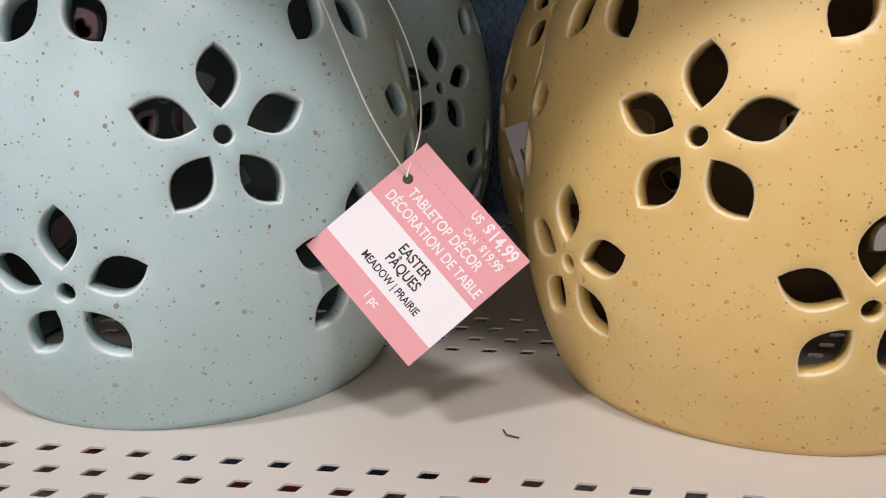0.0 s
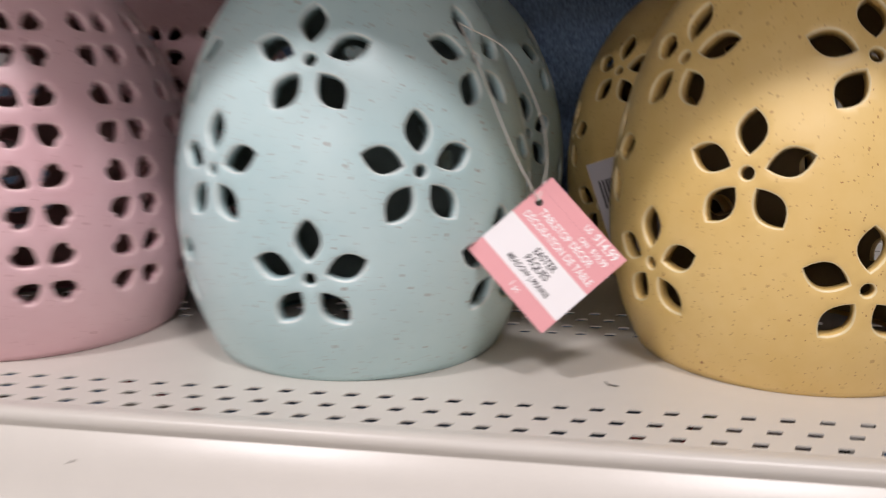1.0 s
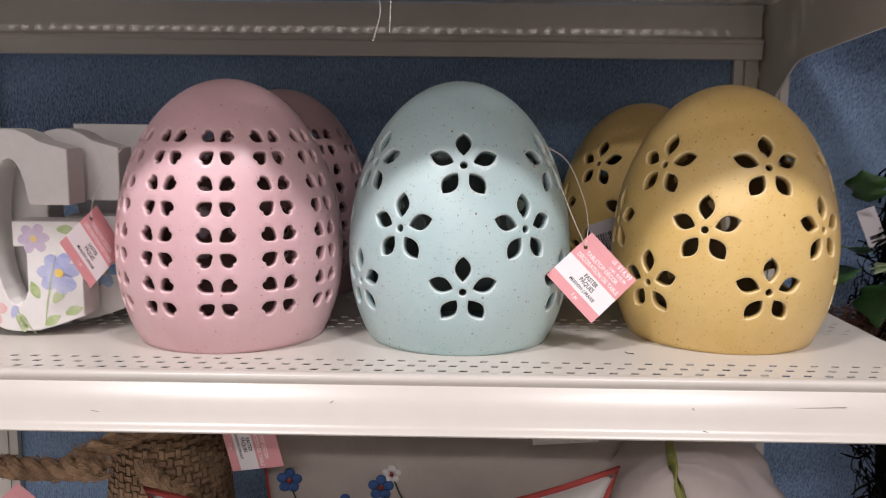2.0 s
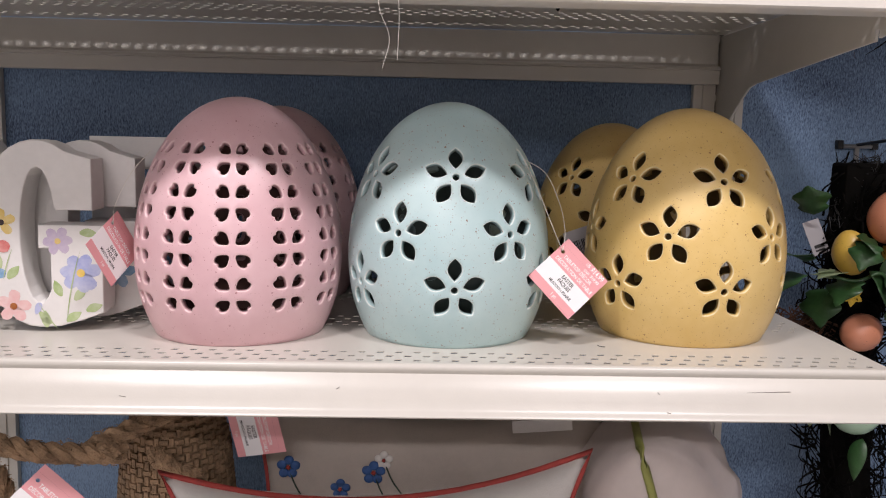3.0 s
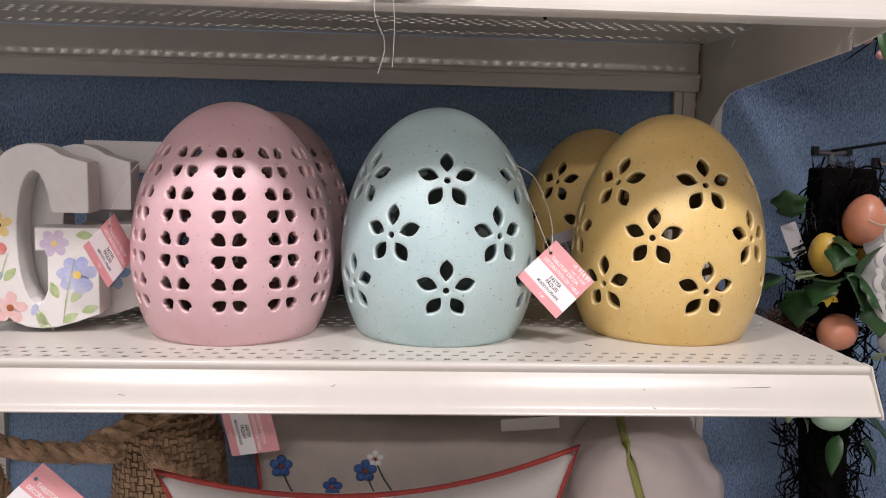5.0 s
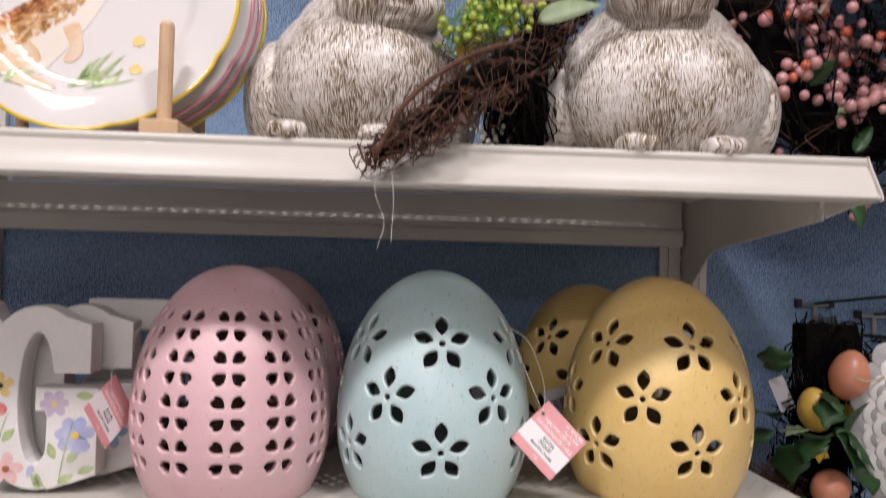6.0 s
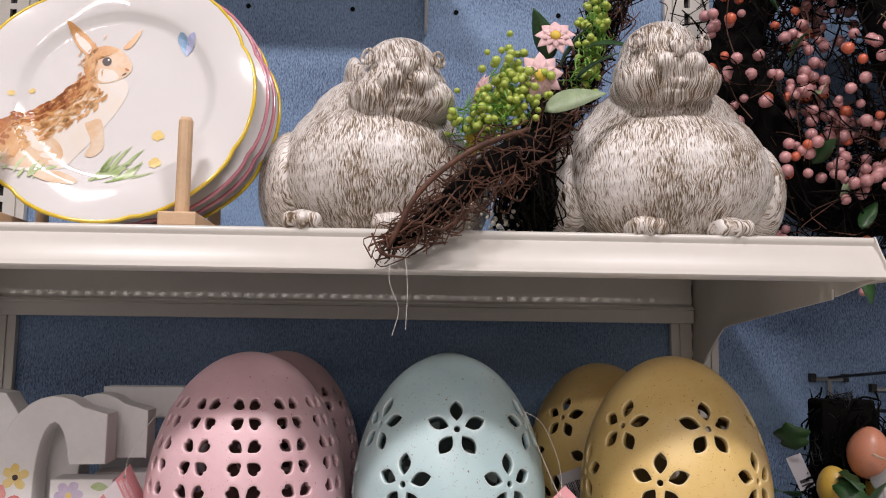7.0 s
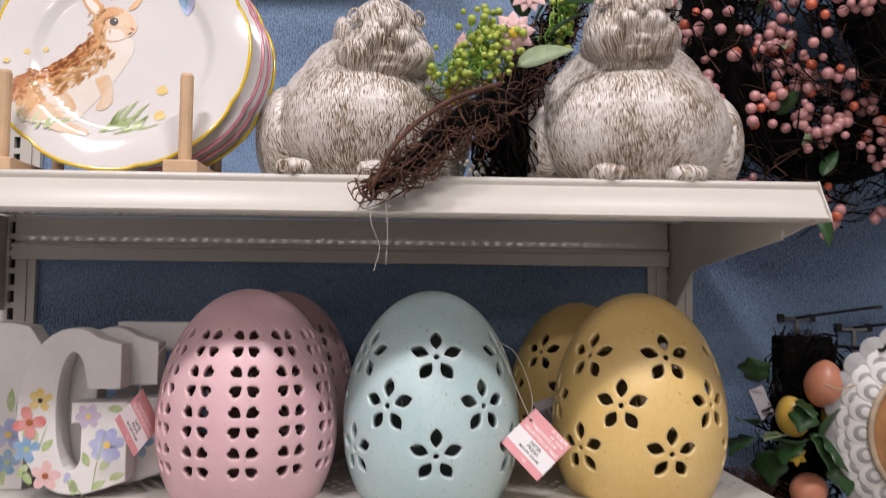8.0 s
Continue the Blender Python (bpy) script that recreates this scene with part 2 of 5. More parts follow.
def shelf(name, z, label, slots=True, x0=LEFT_X, x1=END_X, depth=None):
    back = WALL_Y - 0.012
    ob = base(name, Matrix.Identity(4), label, "shelf", "gondola shelves")
    rows = ROWS_DECK if slots else ROWS_FRONT
    part("deck", perforated_deck(x0, x1, 0.009, back, z, rows), M_STEEL, ob)
    lip = extrude_profile([(y, z + h) for y, h in LIP], x0, x1)
    part("front_lip", lip, M_STEEL, ob, "slanted price edge with a few scuffs", smooth=True).data.set_sharp_from_angle(angle=radians(42))
    for x in (x0 - 0.0005, x1 - 0.0010):
        cap = extrude_profile([(y, z + h) for y, h in ((0.012, 0.0010), (-0.003, 0.0010), (-0.009, -0.010), (-0.0255, -0.035), (-0.0265, -0.0398), (-0.024, -0.0412), (0.012, -0.0412))], x, x + 0.0015)
        part("end_cap", cap, M_STEEL, ob)
    # back beam: stepped channel under the rear of the deck
    beam = extrude_profile([(back, z - 0.002), (back - 0.006, z - 0.002), (back - 0.006, z - 0.039), (back - 0.009, z - 0.042), (back - 0.017, z - 0.0435), (back - 0.018, z - 0.047), (back - 0.015, z - 0.0485), (back - 0.015, z - 0.066), (back, z - 0.066)], x0 + 0.018, x1 - 0.018)
    part("back_beam", beam, M_STEEL, ob)
    for x in (x0 + 0.001, x1 - 0.0145):
        prof = [(-0.020, z - 0.0410), (0.046, z - 0.0510), (0.046, z - 0.043), (0.051, z - 0.043), (0.052, z - 0.053), (0.310, z - 0.072), (0.330, z - 0.076), (0.348, z - 0.086),
                (0.412, z - 0.128), (0.424, z - 0.140), (back + 0.005, z - 0.140), (back + 0.005, z - 0.003), (0.004, z - 0.003)]
        part("bracket", extrude_profile(prof, x, x + 0.0025), M_STEEL, ob)
    return ob


shelf("display_shelf", DECK_A, "cream painted steel shelf with punched slots, holding ceramic eggs")
shelf("display_shelf", DECK_B, "cream painted steel shelf with punched slots, holding plates and stone rabbits")
shelf("display_shelf", 0.80, "cream painted steel shelf holding cushions", slots=False)
ledge = base("sign_ledge", pose(0, 0, 0), "shallow cream steel ledge above the plates", "ledge")
part("ledge_board", boxed(LEFT_X + 0.03, -0.386, WALL_Y - 0.135, WALL_Y, 1.985, 2.005, bevel=0.002), M_STEEL, ledge)
part("ledge_bracket", extrude_profile([(WALL_Y - 0.128, 1.984), (WALL_Y - 0.128, 1.965), (WALL_Y - 0.020, 1.890), (WALL_Y, 1.890), (WALL_Y, 1.984)], -0.392, -0.388), M_STEEL, ledge)

# slotted uprights
for x in (-0.980, 0.0):
    up = base("slotted_upright", pose(x, WALL_Y - 0.012, 0), "cream steel upright with a row of slots", "shelf upright", "slotted uprights")
    bm = bmesh.new()
    for a, b in ((-0.034, -0.024), (-0.021, -0.0045), (0.0045, 0.021), (0.024, 0.034)):
        box(bm, a, b, 0.001, 0.011, 0, 2.6)
    box(bm, -0.024, -0.021, 0.004, 0.011, 0, 2.6), box(bm, 0.021, 0.024, 0.004, 0.011, 0, 2.6)
    for k in range(104):
        box(bm, -0.0045, 0.0045, 0.001, 0.003, k * 0.0254, k * 0.0254 + 0.0085)
    part("channel", bm, M_STEEL, up)
    # added near-black strip gives the slots their shade by colour
    part("slot_shade_strip", boxed(-0.0045, 0.0045, 0.009, 0.011, 0, 2.6), M_SLOT_SHADE, up, "near-black strip standing in for shade behind the slots")

# ---------------------------------------------------------------- ceramic eggs
EGG_R, EGG_MID, EGG_H, EGG_FOOT = 0.0982, 0.078, 0.2243, 0.080


def egg_radius(z):
    if z > EGG_MID:
        return EGG_R * max(0.0, 1 - ((z - EGG_MID) / (EGG_H - EGG_MID)) ** 1.95) ** 0.5
    return EGG_R - (EGG_R - EGG_FOOT) * ((EGG_MID - z) / EGG_MID) ** 2.3


EGG_Z = [EGG_H * (1 - (1 - k / 3000) ** 2) for k in range(3000)]
EGG_S = [0.0]
for z_a, z_b in zip(EGG_Z, EGG_Z[1:]):
    EGG_S.append(EGG_S[-1] + math.hypot(z_b - z_a, egg_radius(z_b) - egg_radius(z_a)))
S_END = EGG_S[-1]
EGG_Z, EGG_S = np.array(EGG_Z), np.array(EGG_S)


def z_at(s):
    return float(np.interp(s, EGG_S, EGG_Z))


def s_at(z):
    return float(np.interp(z, EGG_Z, EGG_S))


def egg_point(a, s, depth):
    z = z_at(s)
    r, e = egg_radius(z), 1e-4
    z0, z1 = max(z - e, 0), min(z + e, EGG_H - 1e-6)
    n = Vector((z1 - z0, -(egg_radius(z1) - egg_radius(z0)))).normalized()
    th = a / EGG_R
    q = max(r - depth * n.x, 0.0)
    return Vector((q * math.sin(th), -q * math.cos(th), z - depth * n.y))


def grow(outline, d):
    """The outline moved outwards by d."""
    n, out = len(outline), []
    for i in range(n):
        p, q = Vector(outline[i - 1]), Vector(outline[(i + 1) % n])
        t = (q - p).normalized()
        out.append((outline[i][0] + t.y * d, outline[i][1] - t.x * d))
    return out


def petal(angle, start=0.0082, end=0.0287, half=0.0064):
    pts = []
    for side in (1, -1):
        for k in range(9):
            u = k / 9 if side == 1 else 1 - k / 9
            w = half * math.sin(math.pi * u) ** 0.85 * (0.92 + 0.16 * u)
            r = start + (end - start) * u
            pts.append((side * w, r))
    c, s = math.cos(angle), math.sin(angle)
    return [(x * c - y * s, x * s + y * c) for x, y in pts]


def heart(angle, size):
    """Plump heart, its point away from the turn."""
    pts = []
    for k in range(28):
        f = 2 * math.pi * k / 28
        w = (f + math.pi) % (2 * math.pi) - math.pi
        r = size * (0.88 - 0.30 * math.exp(-(w / 0.36) ** 2) + 0.36 * math.exp(-((abs(w) - math.pi) / 0.42) ** 2))
        pts.append((-r * math.sin(f + angle), r * math.cos(f + angle)))
    return pts


def wind(p):
    a = sum(x0 * y1 - x1 * y0 for (x0, y0), (x1, y1) in zip(p, p[1:] + p[:1]))
    return p if a > 0 else p[::-1]


def flower_cuts():
    cuts = []
    for row, (z, shift) in enumerate(((0.1555, 0.0), (0.1050, 0.5), (0.0560, 0.0))):
        for k in range(6):
            th = (k + shift) * math.pi / 3
            th = (th + math.pi) % (2 * math.pi) - math.pi
            if shift and abs(th) < 0.6:
                th *= 1.05
            shapes = [petal(2 * math.pi * q / 5) for q in range(5)]
            shapes.append([(0.0031 * math.cos(2 * math.pi * q / 12), 0.0031 * math.sin(2 * math.pi * q / 12)) for q in range(12)])
            cuts += [(th, s_at(z), wind(p)) for p in shapes]
    return cuts


def heart_cuts():
    cuts = []
    rows = [0.1765, 0.1590, 0.1395, 0.1195, 0.0995, 0.0790, 0.0590, 0.0385]
    for k, z in enumerate(rows):
        wide = (egg_radius(z) / EGG_R) ** 0.7
        for c in range(12):
            th = c * math.pi / 6 + 0.135
            th = (th + math.pi) % (2 * math.pi) - math.pi
            for side in (1, -1):
                turn = radians(-52 * side) if k % 2 == 0 else radians(-128 * side)
                shape = heart(turn, 0.0074)
                cuts.append((th, s_at(z), wind([((x * 0.92 + side * 0.0098) * wide, y * 0.90) for x, y in shape])))
    return cuts


def egg_mesh(name, cuts, thick=0.0055):
    half = math.pi * EGG_R
    rims, holes, inner = [], [], []
    for th, s0, shape in cuts:
        def put(p):
            return [(th * EGG_R + x * EGG_R / max(egg_radius(z_at(s0 + y)), 0.02), s0 + y) for x, y in p]
        o = put(grow(shape, 0.0008))
        if max(abs(x) for x, _ in o) > half - 0.002:
            continue
        holes.append(o), rims.append(put(grow(shape, 0.00035))), inner.append(put(shape))
    taken = {}
    for h in holes:
        for x, y in h:
            taken.setdefault((int(x // 0.004), int(y // 0.004)), []).append((x, y))
    pts = []
    nx, ny = 140, 76
    for j in range(ny + 1):
        for i in range(nx + 1):
            x, y = -half + 2 * half * i / nx, (S_END - 0.0004) * j / ny
            c = (int(x // 0.004), int(y // 0.004))
            close = any((x - a) ** 2 + (y - b) ** 2 < 0.0013 ** 2 for dx in (-1, 0, 1) for dy in (-1, 0, 1) for a, b in taken.get((c[0] + dx, c[1] + dy), ()))
            if not close:
                pts.append((x, y))
    out, tris, rings = cut_sheet(pts, holes)
    bm = bmesh.new()
    skin = [bm.verts.new(egg_point(p.x, p.y, 0)) for p in out]
    liner = [bm.verts.new(egg_point(p.x, p.y, thick)) for p in out]
    for t in tris:
        bm.faces.new([skin[k] for k in t])
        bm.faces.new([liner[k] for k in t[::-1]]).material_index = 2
    for ring, mid, low in zip(rings, rims, inner):
        n = len(ring)
        levels = [[skin[k] for k in ring], [bm.verts.new(egg_point(x, y, 0.00025)) for x, y in mid], [bm.verts.new(egg_point(x, y, 0.0010)) for x, y in low],
                  [bm.verts.new(egg_point(x, y, thick)) for x, y in low], [liner[k] for k in ring]]
        for lv, (a, b) in enumerate(zip(levels, levels[1:])):
            for k in range(n):
                f = bm.faces.new((a[k], a[(k + 1) % n], b[(k + 1) % n], b[k]))
                f.material_index = 1 if lv < 2 else 0
    # foot ring
    bmesh.ops.remove_doubles(bm, verts=bm.verts, dist=2e-5)
    rim = sorted({v for v in bm.verts if v.co.z < 1e-5 and math.hypot(v.co.x, v.co.y) > EGG_FOOT - 0.001}, key=lambda v: math.atan2(v.co.y, v.co.x))
    low = [bm.verts.new((v.co.x * 0.93, v.co.y * 0.93, 0.0)) for v in rim]
    for k in range(len(rim)):
        bm.faces.new((rim[k], rim[(k + 1) % len(rim)], low[(k + 1) % len(rim)], low[k]))
    bmesh.ops.recalc_face_normals(bm, faces=bm.faces)
    return mesh_of(bm, name, [M_MINT, M_MINT_RIM, M_MINT], smooth=True)


# egg linings: glaze hues darkened, the shade inside is in the colour
SHADED_INSIDE = {"mint_glaze": material("shade_darkened_inside_mint", (0.20, 0.26, 0.25), 0.8, scale=30), "pink_glaze": material("shade_darkened_inside_pink", (0.26, 0.14, 0.13), 0.8, scale=30),
        "yellow_glaze": material("shade_darkened_inside_yellow", (0.26, 0.17, 0.07), 0.8, scale=30)}
FLOWER_EGG, HEART_EGG = egg_mesh("flower_egg", flower_cuts()), egg_mesh("heart_egg", heart_cuts())


def ceramic_egg(data, skin, rim, x, y, turn, label, size=1.0):
    me = data.copy()
    me.materials[0], me.materials[1], me.materials[2] = skin, rim, SHADED_INSIDE[skin.name]
    ob = new("ceramic_egg", me)
    ob.matrix_basis = pose(x, y, DECK_A + 0.0003, 0, 0, turn) @ Matrix.Diagonal((size, size, size, 1))
    return tagged(ob, label, "egg lantern", "ceramic eggs")


ceramic_egg(HEART_EGG, M_PINK, M_PINK_RIM, -0.571, 0.131, 0, "glossy pink ceramic egg pierced with clovers of small hearts")
ceramic_egg(FLOWER_EGG, M_MINT, M_MINT_RIM, -0.3680, 0.1355, 1.6, "speckled mint ceramic egg pierced with five-petalled flowers")
ceramic_egg(FLOWER_EGG, M_YELLOW, M_YELLOW_RIM, -0.1290, 0.151, 5.6, "speckled yellow ceramic egg pierced with five-petalled flowers")
ceramic_egg(HEART_EGG, M_PINK, M_PINK_RIM, -0.566, 0.335, 8, "pink heart-pierced ceramic egg standing in shade behind another")
ceramic_egg(FLOWER_EGG, M_MINT, M_MINT_RIM, -0.357, 0.335, 20, "mint ceramic egg standing in shade behind another")
ceramic_egg(FLOWER_EGG, M_YELLOW, M_YELLOW_RIM, -0.162, 0.342, 12, "yellow ceramic egg standing in shade behind another", 0.95)

# ---------------------------------------------------------------- hang tags


def words(text, size, m, mat, parent, name="lettering", align="CENTER"):
    """Raised ink of a printed line."""
    cu = bpy.data.curves.new(name, "FONT")
    cu.body, cu.size, cu.align_x, cu.align_y, cu.extrude, cu.offset = text, size, align, "CENTER", 0.00002, size * 0.016
    tmp = bpy.data.objects.new(name, cu)
    me = bpy.data.meshes.new_from_object(tmp)
    bpy.data.objects.remove(tmp)
    me.materials.append(mat)
    ob = new(name, me)
    ob.parent, ob.matrix_basis = parent, m @ Matrix.Diagonal((0.80, 1, 1, 1))
    return ob


def strip(x0, x1, y0, y1, z, thick):
    return boxed(x0, x1, y0, y1, z, z + thick)


def hang_tag(m, side, label, price=True):
    """Square card: x runs along its writing, y up, z out of its face; the origin is its upper left corner."""
    ob = base("hang_tag", m, label, "price tag", "hang tags")
    hole = [(0.10 * side + 0.0019 * math.cos(2 * math.pi * k / 14), -0.24 * side + 0.0019 * math.sin(2 * math.pi * k / 14)) for k in range(14)]
    out, tris, rings = cut_sheet([(0, 0), (side, 0), (side, -0.47 * side), (0, -0.47 * side)], [hole])
    bm = bmesh.new()
    for z in (0, -0.0004):
        vs = [bm.verts.new((p.x, p.y, z)) for p in out]
        for t in tris:
            bm.faces.new([vs[k] for k in t])
    part("card", bm, M_PAPER_PINK, ob, "pink printed card")
    part("card_band", strip(0, side, -0.83 * side, -0.4702 * side, -0.0004, 0.0004), M_PAPER_WHITE, ob, "white printed band")
    part("card_foot", strip(0, side, -side, -0.8302 * side, -0.0004, 0.0004), M_PAPER_PINK, ob, "pink printed card")
    k = side

    def at(u, v):
        return pose(u * k, -v * k, 0.00006)
    words("TABLETOP DÉCOR", 0.098 * k, at(0.50, 0.275), M_INK_WHITE, ob)
    words("DÉCORATION DE TABLE", 0.098 * k, at(0.52, 0.390), M_INK_WHITE, ob)
    words("EASTER", 0.098 * k, at(0.53, 0.55), M_INK_BLACK, ob)
    words("PÂQUES", 0.098 * k, at(0.53, 0.648), M_INK_BLACK, ob)
    words("MEADOW | PRAIRIE", 0.074 * k, at(0.53, 0.752), M_INK_BLACK, ob)
    words("1 pc", 0.085 * k, at(0.53, 0.905), M_INK_WHITE, ob)
    if price:
        words("US", 0.085 * k, at(0.575, 0.070), M_INK_WHITE, ob)
        words("$14.99", 0.128 * k, at(0.795, 0.070), M_INK_WHITE, ob)
        words("CAN", 0.065 * k, at(0.635, 0.180), M_INK_WHITE, ob)
        words("$19.99", 0.088 * k, at(0.825, 0.180), M_INK_WHITE, ob)
    bm = bmesh.new()
    for q in range(24):
        box(bm, (0.04 + q * 0.039) * k, (0.058 + q * 0.039) * k, -0.1315 * k, -0.128 * k, 0.00003, 0.00006)
    part("tear_line", bm, material("tear_line_ink", (0.5, 0.2, 0.22), 0.6), ob, "row of small tear cuts")
    return ob


def tag_frame(corner, along, down):
    """Pose of a tag from its upper left corner, the way of its writing and the way down its face."""
    x = Vector(along).normalized()
    z = x.cross(-Vector(down)).normalized()
    y = z.cross(x)
    return Matrix.Translation(corner) @ Matrix((x, y, z)).transposed().to_4x4()


hang_tag(tag_frame((-0.2572, 0.0892, 1.2990), (0.6808, -0.1762, -0.711), (-0.7227, -0.3199, -0.6127)), 0.0540, "pink and white square price tag hanging from the mint egg")
hang_tag(tag_frame((-0.678, 0.100, 1.316), (0.0085, 0.016, -0.028), (-0.010, -0.030, -0.042)), 0.050, "pink and white price tag hanging edge-on from the pink egg", price=False)


def thread(ctrl, label, r=0.00035):
    ob = part("tag_thread", tube(curve_pts(ctrl), r, 5), M_STRING)
    return tagged(ob, label, "thread", "tag threads")


thread([(-0.302, 0.085, 1.372), (-0.289, 0.080, 1.345), (-0.275, 0.078, 1.312), (-0.2632, 0.0845, 1.2880)], "thin clear thread looped through the mint egg")
thread([(-0.302, 0.085, 1.372), (-0.279, 0.097, 1.358), (-0.264, 0.101, 1.328), (-0.2600, 0.094, 1.305), (-0.2632, 0.0835, 1.2880)], "thin clear thread looped through the price tag")
thread([(-0.645, 0.095, 1.372), (-0.664, 0.095, 1.350), (-0.678, 0.094, 1.322), (-0.679, 0.090, 1.306)], "thin clear thread looped through the pink egg")

# card with bars on the egg behind
M_CARD_GREY = material("grey_card", (0.42, 0.40, 0.42), 0.5, vary=0.03)
bar_card = base("barcode_tag", tag_frame((-0.241, 0.215, 1.290), (0.030, 0.004, 0.010), (-0.022, -0.01, -0.055)), "pale card tag printed with black bars and lines", "price tag")
part("card", boxed(0, 0.034, -0.062, 0, -0.0004, 0), M_CARD_GREY, bar_card)
bm = bmesh.new()
xx = 0.004
random.seed(5)
while xx < 0.029:
    w = random.choice((0.0004, 0.0008, 0.0013))
    box(bm, xx, xx + w, -0.030, -0.012, 0.0, 0.0001)
    xx += w + random.choice((0.0005, 0.0009))
part("printed_bars", bm, M_INK_BLACK, bar_card, "black bars")

# ---------------------------------------------------------------- materials of the upper shelf
def fur_stone(name):
    """Carved fur on cast stone: locks that run down and outwards, white wash on the ridges, brown glaze in the grooves and in patches."""
    m = bpy.data.materials.new(name)
    m.use_nodes = True
    n, l = m.node_tree.nodes, m.node_tree.links
    b = n["Principled BSDF"]
    b.inputs["Roughness"].default_value, b.inputs["Coat Weight"].default_value, b.inputs["Coat Roughness"].default_value = 0.45, 0.15, 0.25

    def calc(kind, a, c=None, d=None):
        q = n.new("ShaderNodeMath")
        q.operation = kind
        for k, v in enumerate((a, c, d)):
            if isinstance(v, (int, float)):
                q.inputs[k].default_value = v
            elif v is not None:
                l.new(v, q.inputs[k])
        return q.outputs[0]

    def cloud(vec, scale, detail, dist=0.0):
        q = n.new("ShaderNodeTexNoise")
        q.inputs["Scale"].default_value, q.inputs["Detail"].default_value, q.inputs["Distortion"].default_value = scale, detail, dist
        l.new(vec, q.inputs["Vector"])
        return q.outputs["Fac"]
    co, sep, vec = n.new("ShaderNodeTexCoord"), n.new("ShaderNodeSeparateXYZ"), n.new("ShaderNodeCombineXYZ")
    l.new(co.outputs["Object"], sep.inputs[0])
    x, y, z = sep.outputs[0], sep.outputs[1], calc("SUBTRACT", sep.outputs[2], 0.085)
    round_ = calc("ARCTAN2", x, calc("MULTIPLY", y, -1.0))
    flat = calc("SQRT", calc("ADD", calc("MULTIPLY", x, x), calc("MULTIPLY", y, y)))
    fall = calc("ARCTAN2", flat, z)
    sway = cloud(co.outputs["Object"], 34, 2)
    sway_2 = cloud(co.outputs["Object"], 95, 1)
    across = calc("ADD", calc("MULTIPLY", round_, 0.095), calc("MULTIPLY_ADD", sway, 0.015, calc("MULTIPLY", sway_2, 0.0030)))
    l.new(calc("MULTIPLY", across, 1150), vec.inputs[0]), l.new(calc("MULTIPLY", fall, 0.095 * 125), vec.inputs[1]), l.new(calc("MULTIPLY", flat, 30), vec.inputs[2])
    hair = cloud(vec.outputs[0], 1.0, 1.2, 0.35)
    stain, speck = cloud(co.outputs["Object"], 20, 4), cloud(co.outputs["Object"], 420, 3)
    total = calc("ADD", calc("MULTIPLY_ADD", stain, 0.55, hair), calc("MULTIPLY", speck, 0.16))
    ramp = n.new("ShaderNodeValToRGB")
    e = ramp.color_ramp.elements
    e[0].position, e[1].position = 0.71, 0.93
    e[0].color, e[1].color = (0.13, 0.085, 0.045, 1), (0.80, 0.76, 0.72, 1)
    mid = e.new(0.81)
    mid.color = (0.44, 0.365, 0.285, 1)
    l.new(total, ramp.inputs[0]), l.new(ramp.outputs[0], b.inputs["Base Color"])
    bu = n.new("ShaderNodeBump")
    bu.inputs["Strength"].default_value, bu.inputs["Distance"].default_value = 1.0, 0.0013
    l.new(hair, bu.inputs["Height"]), l.new(bu.outputs[0], b.inputs["Normal"])
    return m


M_STONE = fur_stone("whitewashed_stone_fur")
M_CHINA = material("white_china", (0.72, 0.70, 0.68), 0.06, coat=0.8, vary=0.02, scale=12)
M_RIM_YELLOW = material("yellow_rim_paint", (0.75, 0.53, 0.04), 0.2, coat=0.5, vary=0.15, scale=60)
M_RIM_PINK = material("pink_rim_paint", (0.62, 0.24, 0.29), 0.2, coat=0.5, vary=0.15, scale=60)
M_WOOD = material("pale_pine", (0.66, 0.45, 0.27), 0.6, vary=0.2, scale=30, bump=0.2, bump_scale=300)
M_TWIG = material("dark_twigs", (0.125, 0.052, 0.028), 0.75, vary=0.6, scale=60, bump=0.4)
# two near-blacks: deep shade among the twigs is put into the colour
M_TWIG_SHADED = material("shade_blackened_twigs", (0.007, 0.005, 0.004), 0.8, vary=0.5, scale=60, spec=0.12)
M_SHADE_BLACK = material("shade_and_bristle_black", (0.004, 0.0035, 0.003), 0.95, vary=0.4, spec=0.1)
M_LEAF_BRIGHT = material("bright_green_stems", (0.17, 0.38, 0.05), 0.5, vary=0.4, scale=60)
M_BERRY_GREEN = material("green_berries", (0.42, 0.52, 0.08), 0.35, vary=0.3, scale=80, coat=0.2)
M_LEAF = material("ivy_leaf", (0.035, 0.10, 0.030), 0.4, vary=0.5, scale=50, bump=0.2, bump_scale=90)
M_LEAF_PALE = material("pale_leaf", (0.30, 0.38, 0.22), 0.5, vary=0.35, scale=60)
M_PETAL_PINK = material("pink_petal", (0.82, 0.55, 0.54), 0.6, vary=0.25, scale=80)
M_PETAL_YELLOW = material("yellow_petal", (0.80, 0.55, 0.06), 0.6, vary=0.3, scale=80)
M_PETAL_WHITE = material("white_petal", (0.75, 0.72, 0.62), 0.6, vary=0.2, scale=80)
M_BERRY_PINK = material("pink_berries", (0.60, 0.29, 0.285), 0.30, vary=0.35, scale=35, coat=0.35)
M_BERRY_CORAL = material("coral_berries", (0.62, 0.14, 0.07), 0.33, vary=0.3, scale=35, coat=0.25)

# ---------------------------------------------------------------- upper shelf: plates
Z_B = DECK_B + 0.0014


